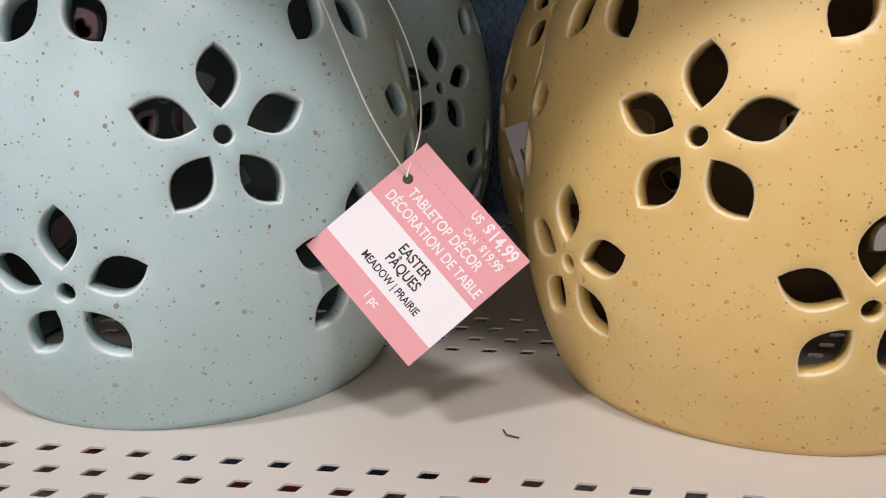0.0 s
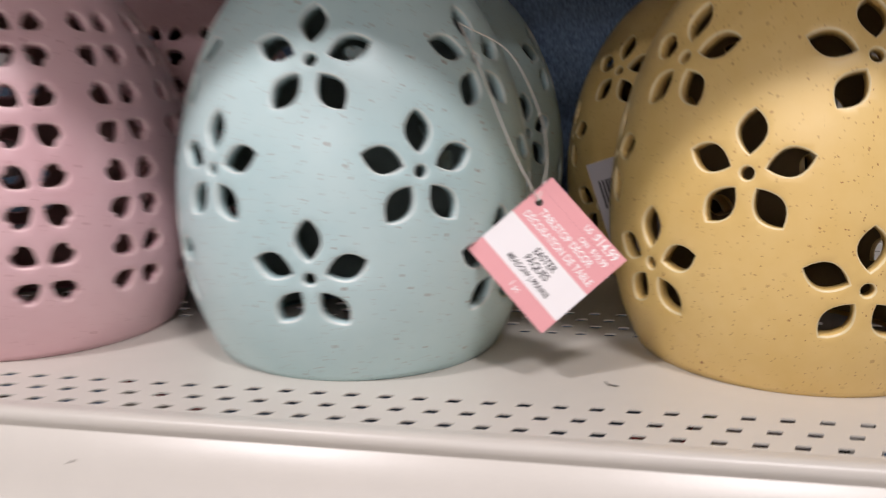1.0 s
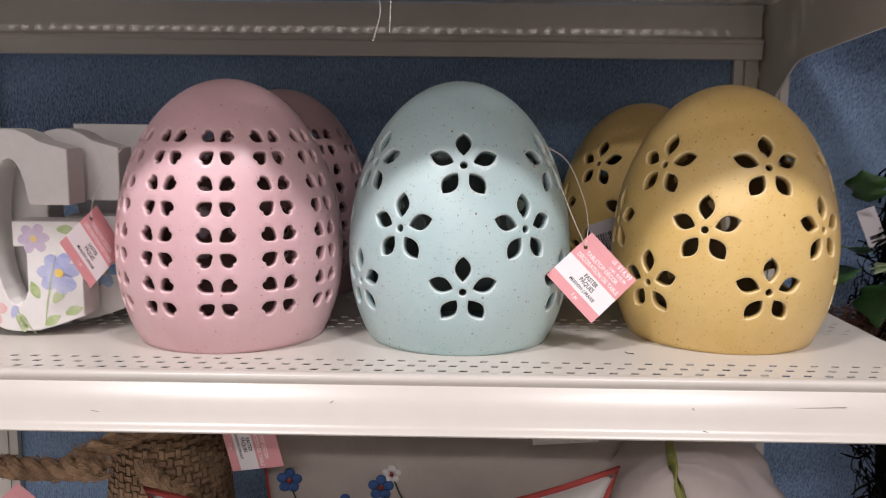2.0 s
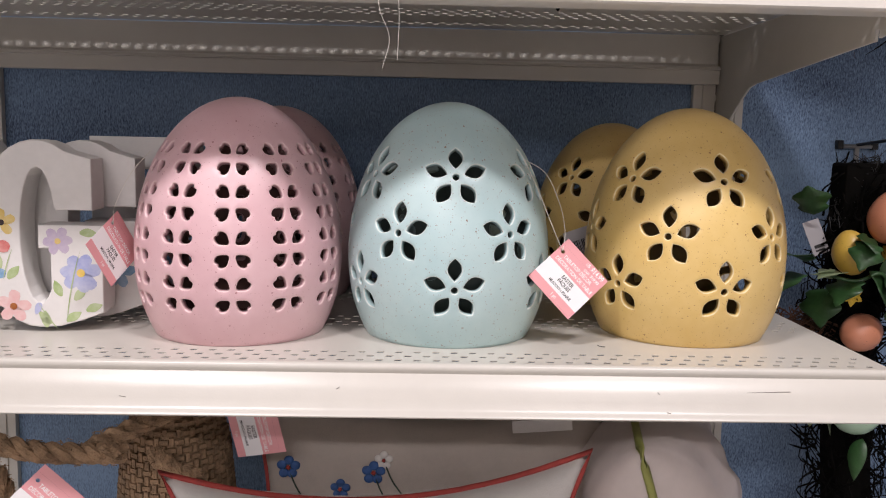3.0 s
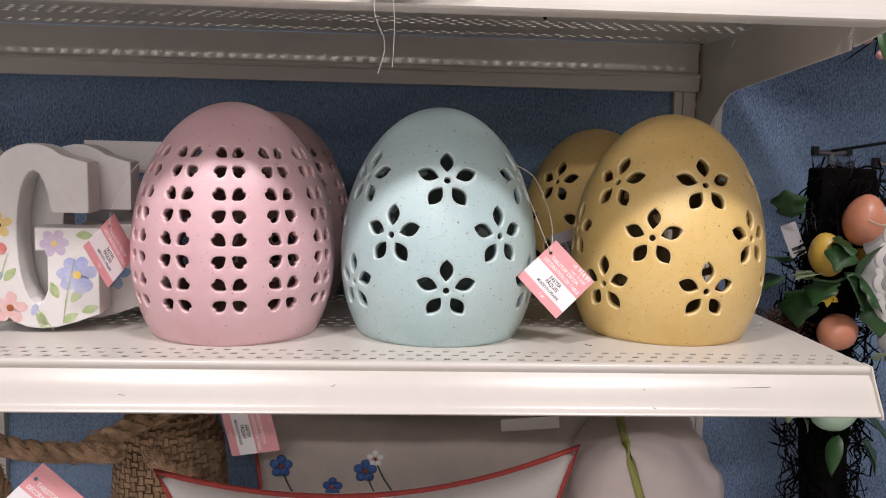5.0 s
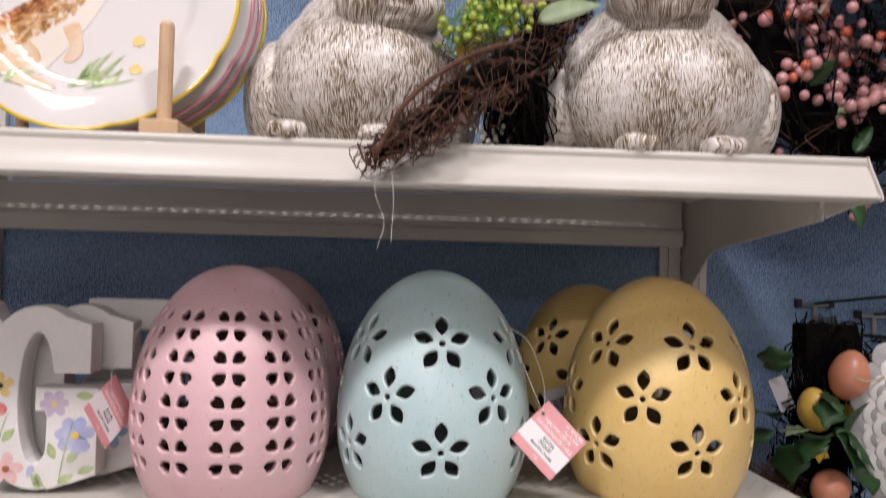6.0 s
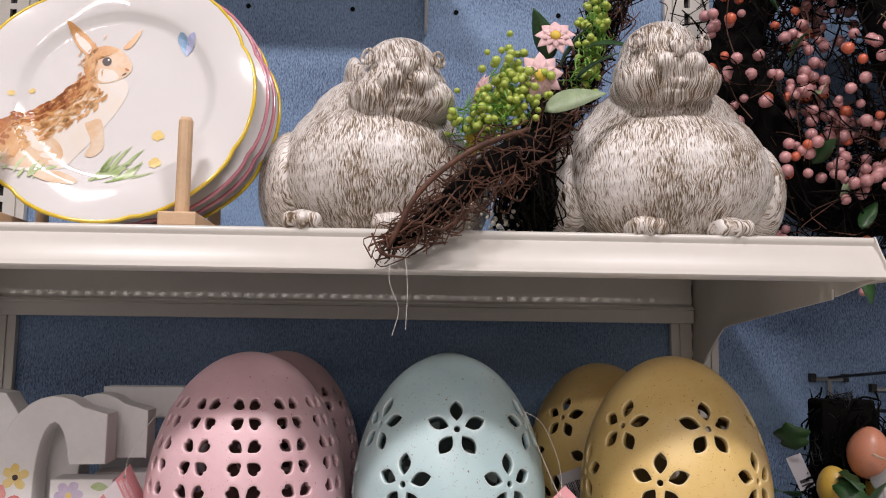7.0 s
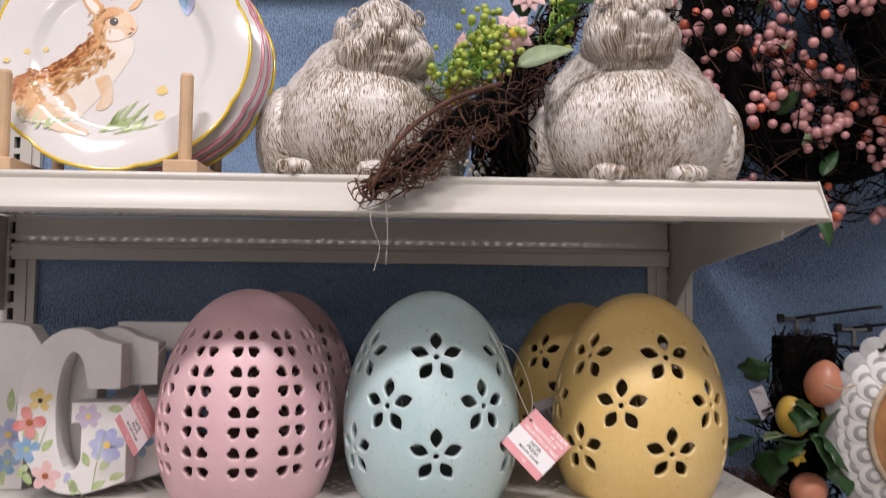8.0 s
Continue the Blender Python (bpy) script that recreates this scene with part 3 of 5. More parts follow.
def china_plate(m, r, rim_mat, label):
    """Dinner plate with a lobed rim; z is its face's axis."""
    ob = base("china_plate", m, label, "plate", "stacked plates")
    prof = [(0.0, 0.0), (0.35, 0.0), (0.62, 0.0), (0.66, 0.0012), (0.70, 0.006), (0.74, 0.0085), (0.86, 0.0105), (0.985, 0.0130), (1.0, 0.0128)]
    bm = bmesh.new()
    n = 84
    rows = []
    for sgn in (0, 1):
        for q, h in (prof if not sgn else prof[::-1]):
            if q == 0:
                rows.append([bm.verts.new((0, 0, h - 0.0042 * sgn))])
                continue
            ring = []
            for k in range(n):
                a = 2 * math.pi * k / n
                w = r * q * (1 + 0.030 * q ** 3 * (abs(math.cos(3.5 * a)) ** 0.6 - 0.5))
                wave = 0.0024 * max(0, q - 0.8) * 5 * math.cos(7 * a)
                ring.append(bm.verts.new((w * math.cos(a), w * math.sin(a), h + wave - 0.0042 * sgn)))
            rows.append(ring)
    for p, q in zip(rows, rows[1:]):
        for k in range(n):
            if len(p) == 1:
                bm.faces.new((p[0], q[k], q[(k + 1) % n]))
            elif len(q) == 1:
                bm.faces.new((p[k], q[0], p[(k + 1) % n]))
            else:
                bm.faces.new((p[k], q[k], q[(k + 1) % n], p[(k + 1) % n]))
    bmesh.ops.recalc_face_normals(bm, faces=bm.faces)
    part("plate_body", bm, M_CHINA, ob, smooth=True)
    edge = []
    for k in range(n + 1):
        a = 2 * math.pi * k / n
        w = r * (1 + 0.030 * (abs(math.cos(3.5 * a)) ** 0.6 - 0.5))
        edge.append((w * math.cos(a), w * math.sin(a), 0.0118 + 0.0024 * math.cos(7 * a)))
    part("painted_rim", tube(edge, 0.0021, 6, caps=False), rim_mat, ob, "hand-painted coloured rim", smooth=True)
    return ob


def plate_pose(x, y, lean, r):
    return Matrix.Translation((x, y, Z_B + 0.002 + r)) @ pose(0, 0, 0, 90 - lean, 0, 0)


PLATE_R = 0.133
front_plate = china_plate(plate_pose(-0.701, 0.076, 12, PLATE_R), PLATE_R, M_RIM_YELLOW, "white china plate with yellow rim and painted meadow animal")
china_plate(plate_pose(-0.692, 0.100, 12, PLATE_R), PLATE_R, M_RIM_PINK, "white china plate with a wavy pink rim")
china_plate(plate_pose(-0.689, 0.122, 12, PLATE_R), PLATE_R, M_RIM_PINK, "white china plate with a wavy pink rim")
china_plate(plate_pose(-0.687, 0.146, 12, PLATE_R), PLATE_R, M_RIM_YELLOW, "white china plate with a wavy yellow rim")


def paint(name, color, rough=0.25, vary=0.25, scale=45, second=None):
    return material(name, color, rough, coat=0.4, vary=vary, scale=scale, second=second)


P_TAN = paint("tan_watercolour", (0.56, 0.24, 0.06), scale=60, second=(0.68, 0.42, 0.20))
P_BROWN = paint("brown_watercolour", (0.28, 0.075, 0.02), scale=70, second=(0.50, 0.19, 0.05))
P_CREAM = paint("cream_watercolour", (0.66, 0.40, 0.20), scale=28, second=(0.73, 0.60, 0.46))
P_PALE = paint("palest_watercolour", (0.75, 0.66, 0.55), scale=40, second=(0.74, 0.70, 0.65))
P_DARK = paint("dark_watercolour", (0.05, 0.03, 0.03))
P_GREEN = paint("green_watercolour", (0.30, 0.42, 0.14), second=(0.52, 0.60, 0.36))
P_YELLOW = paint("yellow_watercolour", (0.76, 0.52, 0.10), second=(0.78, 0.64, 0.32))
P_BLUE = paint("blue_watercolour", (0.10, 0.27, 0.48), second=(0.36, 0.50, 0.66))
P_RED = paint("red_watercolour", (0.64, 0.13, 0.12), second=(0.72, 0.32, 0.30))
P_PINK = paint("pink_watercolour", (0.74, 0.40, 0.40), second=(0.78, 0.60, 0.58))
P_LILAC = paint("lilac_watercolour", (0.50, 0.40, 0.58), second=(0.66, 0.58, 0.66))
P_SKY = paint("periwinkle_watercolour", (0.34, 0.38, 0.66), second=(0.56, 0.58, 0.74))


def blot(cx, cy, rx, ry, turn=0.0, taper=0.0, n=20, ragged=0.0, seed=0):
    """Outline of a brush mark."""
    rnd = random.Random(seed + int(cx * 1e5))
    out = []
    for k in range(n):
        a = 2 * math.pi * k / n
        q = 1 + ragged * (rnd.random() - 0.5)
        x, y = rx * q * math.cos(a), ry * q * math.sin(a) * (1 + taper * math.cos(a))
        out.append((cx + x * math.cos(turn) - y * math.sin(turn), cy + x * math.sin(turn) + y * math.cos(turn)))
    return out


def painted(parent, name, outline, mat, z):
    """A mark of paint lying on a face, a hair thick."""
    bm = bmesh.new()
    bm.faces.new([bm.verts.new((x, y, z)) for x, y in outline])
    bm.normal_update()
    if next(iter(bm.faces)).normal.z < 0:
        bmesh.ops.reverse_faces(bm, faces=list(bm.faces))
    return part(name, bm, mat, parent)


def blade(parent, x, y, length, width, turn, mat, z, bend=0.2):
    out = []
    for side in (1, -1):
        for k in range(7):
            u = k / 6 if side == 1 else 1 - k / 6
            w = side * width * math.sin(math.pi * min(u * 0.9 + 0.08, 1)) + bend * length * u * u
            out.append((w, length * u))
    c, s_ = math.cos(turn), math.sin(turn)
    line = [(x + a * c - b * s_, y + a * s_ + b * c) for a, b in out]
    return glazed_mark("painted_blade", line, mat, z) if parent is front_plate else painted(parent, "painted_blade", line, mat, z)


def plate_height(x, y):
    return float(np.interp(math.hypot(x, y) / PLATE_R, (0.0, 0.62, 0.66, 0.70, 0.74, 0.86, 0.985), (0.0, 0.0, 0.0012, 0.006, 0.0085, 0.0105, 0.0130)))


def glazed_mark(name, outline, mat, lift):
    """A mark of paint that follows the plate's well and rim."""
    outline = [(x * min(1, 0.93 * PLATE_R / max(math.hypot(x, y), 1e-6)), y * min(1, 0.93 * PLATE_R / max(math.hypot(x, y), 1e-6))) for x, y in outline]
    cx, cy = sum(p[0] for p in outline) / len(outline), sum(p[1] for p in outline) / len(outline)
    bm = bmesh.new()
    rings = []
    for f in (1.0, 0.85, 0.7, 0.55, 0.4, 0.25, 0.1):
        rings.append([bm.verts.new((cx + (x - cx) * f, cy + (y - cy) * f, plate_height(cx + (x - cx) * f, cy + (y - cy) * f) + 0.00035 + lift)) for x, y in outline])
    n = len(outline)
    for a, b in zip(rings, rings[1:]):
        for q in range(n):
            bm.faces.new((a[q], a[(q + 1) % n], b[(q + 1) % n], b[q]))
    bm.faces.new(rings[-1])
    bm.normal_update()
    if sum(f.normal.z for f in bm.faces) < 0:
        bmesh.ops.reverse_faces(bm, faces=list(bm.faces))
    return part(name, bm, mat, front_plate, smooth=True)


# the animal on the plate, in plain flat shapes
W0 = 0.00009


def soft_line(ctrl):
    """A closed smooth outline through a few points given in millimetres."""
    pts = curve_pts([(a * 0.001, b * 0.001, 0) for a, b in ctrl + ctrl[:2]], 5)[:len(ctrl) * 5]
    return [(p.x, p.y) for p in pts]


def brush_strokes(name, strokes, mat, lift):
    """Many short brush strokes of one colour: place, length, half width, way."""
    bm = bmesh.new()
    for x, y, ln, wd, turn in strokes:
        c, s_ = math.cos(turn), math.sin(turn)
        ring = []
        for a, b in ((0, 0), (0.3, -1), (0.7, -0.8), (1, 0), (0.65, 0.9), (0.3, 0.8)):
            px, py = x + ln * a * c - wd * b * s_, y + ln * a * s_ + wd * b * c
            q = min(1, 0.93 * PLATE_R / max(math.hypot(px, py), 1e-6))
            ring.append(bm.verts.new((px * q, py * q, plate_height(px * q, py * q) + 0.00045 + lift)))
        f = bm.faces.new(ring)
        f.normal_update()
        if f.normal.z < 0:
            f.normal_flip()
    return tagged(part(name, bm, mat, front_plate), kind="stuff")


glazed_mark("painted_body", soft_line([(-36, 26), (-57, 0), (-84, -19), (-104, -36), (-114, -56), (-100, -78), (-72, -84), (-46, -80), (-32, -64), (-20, -48), (-8, -30), (4, -8), (9, 10), (0, 22)]), P_PALE, W0)
glazed_mark("painted_flank", soft_line([(-37, 24), (-58, 0), (-85, -19), (-105, -37), (-114, -57), (-98, -70), (-70, -60), (-50, -34), (-30, -10), (-20, 10)]), P_CREAM, W0 * 2)
glazed_mark("painted_back", soft_line([(-37, 24), (-58, 0), (-85, -19), (-105, -37), (-114, -57), (-104, -60), (-84, -38), (-58, -18), (-36, 2), (-26, 14)]), P_TAN, W0 * 3)
glazed_mark("painted_haunch", soft_line([(-90, -46), (-70, -40), (-52, -48), (-44, -64), (-56, -78), (-84, -80), (-100, -70)]), P_CREAM, W0 * 3.6)
glazed_mark("painted_leg", soft_line([(-28, -28), (-14, -24), (-8, -44), (-8, -56), (-16, -64), (-24, -62), (-20, -48)]), P_CREAM, W0 * 3)
glazed_mark("painted_foot", soft_line([(-70, -84), (-44, -82), (-26, -90), (-28, -96), (-52, -94)]), P_CREAM, W0 * 4)
glazed_mark("painted_head", soft_line([(-38, 34), (-34, 50), (-20, 58), (-4, 54), (8, 40), (9, 30), (2, 22), (-12, 16), (-28, 18)]), P_CREAM, W0 * 5)
glazed_mark("painted_brow", soft_line([(-38, 34), (-34, 50), (-20, 58), (-6, 54), (-12, 48), (-24, 44), (-28, 30), (-30, 18)]), P_TAN, W0 * 6)
glazed_mark("painted_cheek", soft_line([(-20, 32), (-8, 30), (-2, 22), (-12, 17), (-22, 20)]), P_PALE, W0 * 6)
glazed_mark("painted_ear", soft_line([(-36, 46), (-48, 58), (-57, 80), (-44, 74), (-30, 60), (-26, 52)]), P_TAN, W0 * 6)
glazed_mark("painted_ear", soft_line([(-35, 48), (-45, 58), (-52, 72), (-42, 66), (-33, 56)]), P_PALE, W0 * 7)
glazed_mark("painted_ear", soft_line([(-2, 56), (6, 68), (14, 78), (12, 68), (5, 56)]), P_TAN, W0 * 5)
glazed_mark("painted_eye", blot(-0.0156, 0.0400, 0.0046, 0.0050, 0.3, 0, 16), P_DARK, W0 * 8)
glazed_mark("painted_eye", blot(-0.0142, 0.0418, 0.0011, 0.0011, 0, 0, 10), P_PALE, W0 * 9)
glazed_mark("painted_nose", blot(0.0050, 0.0315, 0.0026, 0.0013, -0.5, 0, 10), P_BROWN, W0 * 8)
glazed_mark("painted_mouth", blot(0.0030, 0.0262, 0.0026, 0.0008, 0.6, 0, 10), P_DARK, W0 * 8)
glazed_mark("painted_wing", blot(0.058, 0.062, 0.0130, 0.0048, 1.9, 0.2, 16, 0.2), P_BLUE, W0 * 3)
glazed_mark("painted_wing", blot(0.065, 0.061, 0.0110, 0.0040, 1.25, 0.2, 16, 0.2), P_SKY, W0 * 4)
random.seed(12)
BACK = curve_pts([(-0.036, 0.025, 0), (-0.057, 0.000, 0), (-0.084, -0.019, 0), (-0.104, -0.036, 0), (-0.112, -0.056, 0)], 12)
coats = {"brown": [], "tan": []}
for _ in range(420):
    q = random.randrange(len(BACK) - 1)
    deep = random.random() ** 1.4 * 0.036
    p, d = BACK[q], (BACK[q + 1] - BACK[q]).normalized()
    side = Vector((-d.y, d.x, 0))
    spot = p + side * (deep if side.x > 0 else -deep)
    kind = "brown" if deep < 0.010 * random.uniform(0.3, 1.6) else "tan"
    if spot.x < 0.0 and math.hypot(spot.x + 0.010, spot.y - 0.036) > 0.024:
        coats[kind].append((spot.x, spot.y, random.uniform(0.005, 0.012), random.uniform(0.0008, 0.0022), math.atan2(d.y, d.x) + random.gauss(0, 0.3)))
brush_strokes("painted_fur", coats["tan"], P_TAN, W0 * 5.5)
brush_strokes("painted_fur", coats["brown"], P_BROWN, W0 * 6.0)
brush_strokes("painted_fur", [(random.gauss(-0.030, 0.005), random.gauss(0.036, 0.010), 0.006, 0.0007, random.gauss(-2.2, 0.3)) for _ in range(60)], P_TAN, W0 * 7)
for x, y, mat in ((0.043, -0.040, P_YELLOW), (0.043, -0.069, P_YELLOW), (-0.083, 0.005, P_YELLOW), (-0.099, -0.002, P_YELLOW), (-0.117, -0.014, P_YELLOW)):
    glazed_mark("painted_flower", blot(x, y, 0.0058 if x > 0 else 0.0034, 0.0050 if x > 0 else 0.0028, 0.3, 0, 14, 0.4), mat, W0 * 3)
random.seed(8)
for q in range(30):
    right = q < 20
    x = random.uniform(-0.016, 0.026) if right else random.uniform(-0.110, -0.055)
    blade(front_plate, x, -0.086 + random.uniform(-0.008, 0.004), random.uniform(0.018, 0.040) * (1 if right else 0.5), 0.0018, -random.uniform(0.2, 1.1), P_GREEN, W0 * (4 + q % 3))

rack = base("plate_rack", pose(-0.711, 0.0, Z_B), "pale wooden plate rack with round pegs", "plate rack")
for x in (-0.090, 0.090):
    part("rail", boxed(x - 0.017, x + 0.017, 0.008, 0.170, 0.0, 0.013, bevel=0.0015), M_WOOD, rack)
    for y in (0.026, 0.158):
        part("peg", tube([(x, y, 0.012), (x, y, 0.100), (x, y, 0.103)], [0.0066, 0.0066, 0.0052], 14), M_WOOD, rack, smooth=False)

# ---------------------------------------------------------------- stone rabbits


def lump(bm, c, r, turn=(0, 0, 0), seg=20):
    m = Matrix.Translation(c) @ Euler([radians(a) for a in turn]).to_matrix().to_4x4() @ Matrix.Diagonal((*r, 1))
    bmesh.ops.create_uvsphere(bm, u_segments=seg, v_segments=seg // 2 + 2, radius=1.0, matrix=m)


def stone_rabbit(m, head, w, label, wide_ear, feet):
    """Round sitting rabbit of cast stone in one mesh; it looks along -y."""
    bm = bmesh.new()
    lump(bm, (0, 0.010, 0.078), (w * 0.97, 0.092, 0.082), seg=32), lump(bm, (0, -0.010, 0.066), (w * 0.93, 0.088, 0.078), seg=32), lump(bm, (0, 0.004, 0.112), (w * 0.74, 0.076, 0.062), seg=28)
    for sx in (1, -1):
        lump(bm, (sx * w * 0.86, 0.036, 0.058), (0.036, 0.074, 0.062), seg=26)
        fx = feet + sx * 0.040
        lump(bm, (fx, -0.086, 0.006), (0.0185, 0.024, 0.0125))
        for toe in (-1, 0, 1):
            lump(bm, (fx + toe * 0.0115, -0.104 + 0.003 * abs(toe), 0.0060), (0.0068, 0.0120, 0.0088), seg=14)
    h = Vector(head)
    # crown, jaw, cheeks
    lump(bm, h + Vector((0, 0.004, 0.014)), (0.040, 0.046, 0.036), seg=26), lump(bm, h + Vector((0, 0.000, -0.006)), (0.048, 0.048, 0.036), seg=26), lump(bm, h + Vector((0, 0.002, -0.020)), (0.051, 0.047, 0.026), seg=26)
    lump(bm, h + Vector((0.003, -0.026, 0.010)), (0.020, 0.020, 0.026))
    lump(bm, h + Vector((0.003, -0.0500, 0.0090)), (0.0120, 0.0070, 0.0055), seg=16), lump(bm, h + Vector((0.003, -0.0505, 0.0050)), (0.0066, 0.0070, 0.0060), seg=14)
    for sx in (1, -1):
        lump(bm, h + Vector((sx * 0.0138 + 0.003, -0.0400, -0.0060)), (0.0150, 0.0150, 0.0118))
        lump(bm, h + Vector((sx * 0.026, -0.020, -0.018)), (0.026, 0.028, 0.020))
        eye = h + Vector((sx * 0.0320, -0.0330, 0.0170))
        out, wide = Vector((sx * 0.66, -0.70, 0.20)).normalized(), Vector((sx * 0.70, 0.66, 0)).normalized()
        for k in range(28):
            a = k * math.pi / 14
            lump(bm, eye + wide * 0.0078 * math.cos(a) + Vector((0, 0, 0.0070 * math.sin(a) * (1.15 if math.sin(a) > 0 else 0.8))) + out * 0.0026, (0.0019, 0.0019, 0.0019), seg=8)
        lump(bm, eye + out * 0.0010, (0.0044, 0.0044, 0.0048), seg=14)
        lump(bm, h + Vector((sx * (0.046 if sx < 0 and wide_ear else 0.026), 0.030, 0.014 if wide_ear else 0.002)), (0.011, 0.030, 0.024))
    # lower lip and chin
    lump(bm, h + Vector((0.003, -0.0365, -0.0235)), (0.0130, 0.0100, 0.0062), seg=16), lump(bm, h + Vector((0.003, -0.024, -0.031)), (0.026, 0.018, 0.011))
    ob = new("stone_rabbit_statue", mesh_of(bm, "stone_rabbit_statue", M_STONE, True))
    ob.matrix_basis = m
    rm = ob.modifiers.new("fuse", "REMESH")
    rm.mode, rm.voxel_size, rm.use_smooth_shade = "VOXEL", 0.0011, True
    sm = ob.modifiers.new("soften", "SMOOTH")
    sm.factor, sm.iterations = 0.5, 2
    return tagged(ob, label, "statue", "stone rabbits")


stone_rabbit(pose(-0.447, 0.112, Z_B, 0, 0, 4), (0.020, -0.046, 0.150), 0.101, "whitewashed cast stone rabbit statue with carved fur", True, -0.030)
stone_rabbit(pose(-0.150, 0.106, Z_B, 0, 0, 0), (-0.014, -0.046, 0.172), 0.116, "taller whitewashed cast stone rabbit statue with carved fur", False, -0.006)

# ---------------------------------------------------------------- twigs, berries, leaves


def twig_mass(path, radii, count, length, thick, seed, wild=0.35, bm=None):
    """Loose curved twigs laid along a path."""
    rnd = random.Random(seed)
    pts = curve_pts(path, 10)
    rad = [radii[0] + (radii[-1] - radii[0]) * 0] * len(pts)
    for i in range(len(pts)):
        u = i / (len(pts) - 1) * (len(radii) - 1)
        a = min(int(u), len(radii) - 2)
        rad[i] = radii[a] + (radii[a + 1] - radii[a]) * (u - a)
    bm = bm or bmesh.new()
    for _ in range(count):
        i = rnd.randrange(len(pts) - 1)
        d = (pts[i + 1] - pts[i]).normalized()
        off = Vector((rnd.gauss(0, 1), rnd.gauss(0, 1), rnd.gauss(0, 1)))
        off = (off - d * off.dot(d)).normalized() * rad[i] * rnd.random() ** 0.4
        way = (d * rnd.choice((1, -1)) + Vector((rnd.gauss(0, wild), rnd.gauss(0, wild), rnd.gauss(0, wild)))).normalized()
        ln = length * rnd.uniform(0.4, 1.2)
        p = pts[i] + off - way * ln / 2
        bend = Vector((rnd.gauss(0, 1), rnd.gauss(0, 1), rnd.gauss(0, 1))) * ln * 0.16
        line = [p, p + way * ln * 0.33 + bend, p + way * ln * 0.66 + bend * 0.6, p + way * ln]
        t = thick * rnd.uniform(0.5, 1.3)
        tube([q for q in curve_pts(line, 3)], [t] * 7 + [t, t * 0.5, t * 0.4], 4, bm)
    return bm


def berries(spots, r, seed):
    """Small balls at the given spots, each a little different in size."""
    rnd = random.Random(seed)
    ball, bm = bmesh.new(), bmesh.new()
    bmesh.ops.create_icosphere(ball, subdivisions=2, radius=1.0)
    ball.verts.index_update()
    shape, tris = [v.co.copy() for v in ball.verts], [[v.index for v in f.verts] for f in ball.faces]
    ball.free()
    for p in spots:
        q = r * rnd.uniform(0.72, 1.15)
        vs = [bm.verts.new(Vector(p) + c * q) for c in shape]
        for t in tris:
            bm.faces.new([vs[k] for k in t])
    return bm


def leaf_mesh(length, width, curl=0.25, lobes=0):
    """A leaf lying in xy, its stalk at the origin, tip along y, with a fold and a curl."""
    bm = bmesh.new()
    cols = []
    n = 10
    for k in range(n + 1):
        u = k / n
        w = width * math.sin(math.pi * u ** 0.75) ** 0.9
        if lobes:
            w *= 0.62 + 0.55 * abs(math.cos(lobes * math.pi * (u - 0.08)))
        z = -curl * length * u * u
        cols.append([bm.verts.new((-w, length * u, z + 0.25 * w)), bm.verts.new((0, length * u, z)), bm.verts.new((w, length * u, z + 0.25 * w))])
    for a, b in zip(cols, cols[1:]):
        for j in (0, 1):
            bm.faces.new((a[j], a[j + 1], b[j + 1], b[j]))
    bmesh.ops.remove_doubles(bm, verts=bm.verts, dist=1e-5)
    ret = bmesh.ops.extrude_face_region(bm, geom=list(bm.faces))
    for v in ret["geom"]:
        if isinstance(v, bmesh.types.BMVert):
            v.co.z -= 0.0004
    bmesh.ops.recalc_face_normals(bm, faces=bm.faces)
    return bm


def leaf_data(name, mat, *a, **k):
    return mesh_of(leaf_mesh(*a, **k), name, mat, True)


LEAF_LONG = leaf_data("leaf", M_LEAF, 0.055, 0.012)
LEAF_STRIPED = leaf_data("leaf", M_LEAF_PALE, 0.062, 0.012, curl=0.35)
LEAF_IVY = leaf_data("leaf", M_LEAF, 0.042, 0.021, lobes=2)
LEAF_IVY_PALE = leaf_data("leaf", M_LEAF_PALE, 0.030, 0.013, lobes=2)


def set_leaf(data, parent, p, way, roll=0.0, size=1.0):
    ob = new("leaf", data)
    ob.parent = parent
    ob.matrix_basis = Matrix.Translation(p) @ Vector(way).to_track_quat("Y", "Z").to_matrix().to_4x4() @ pose(0, 0, 0, 0, roll, 0) @ Matrix.Diagonal((size, size, size, 1))
    return ob


def daisy(parent, p, facing, r, mat, heart_mat, petals=9):
    bm = bmesh.new()
    for q in range(petals):
        a = 2 * math.pi * q / petals
        pm = leaf_mesh(r, r * 0.30, curl=0.18)
        pm.transform(Matrix.Rotation(a, 4, "Z"))
        tmp = bpy.data.meshes.new("petals")
        pm.to_mesh(tmp)
        pm.free()
        bm.from_mesh(tmp)
        bpy.data.meshes.remove(tmp)
    m = Matrix.Translation(p) @ Vector(facing).to_track_quat("Z", "Y").to_matrix().to_4x4()
    fl = part("flower", bm, mat, parent, m=m, smooth=True)
    c = bmesh.new()
    lump(c, (0, 0, 0.001), (r * 0.26, r * 0.26, r * 0.16), seg=12)
    part("flower_heart", c, heart_mat, fl, "yellow flower centre", smooth=True)
    return fl


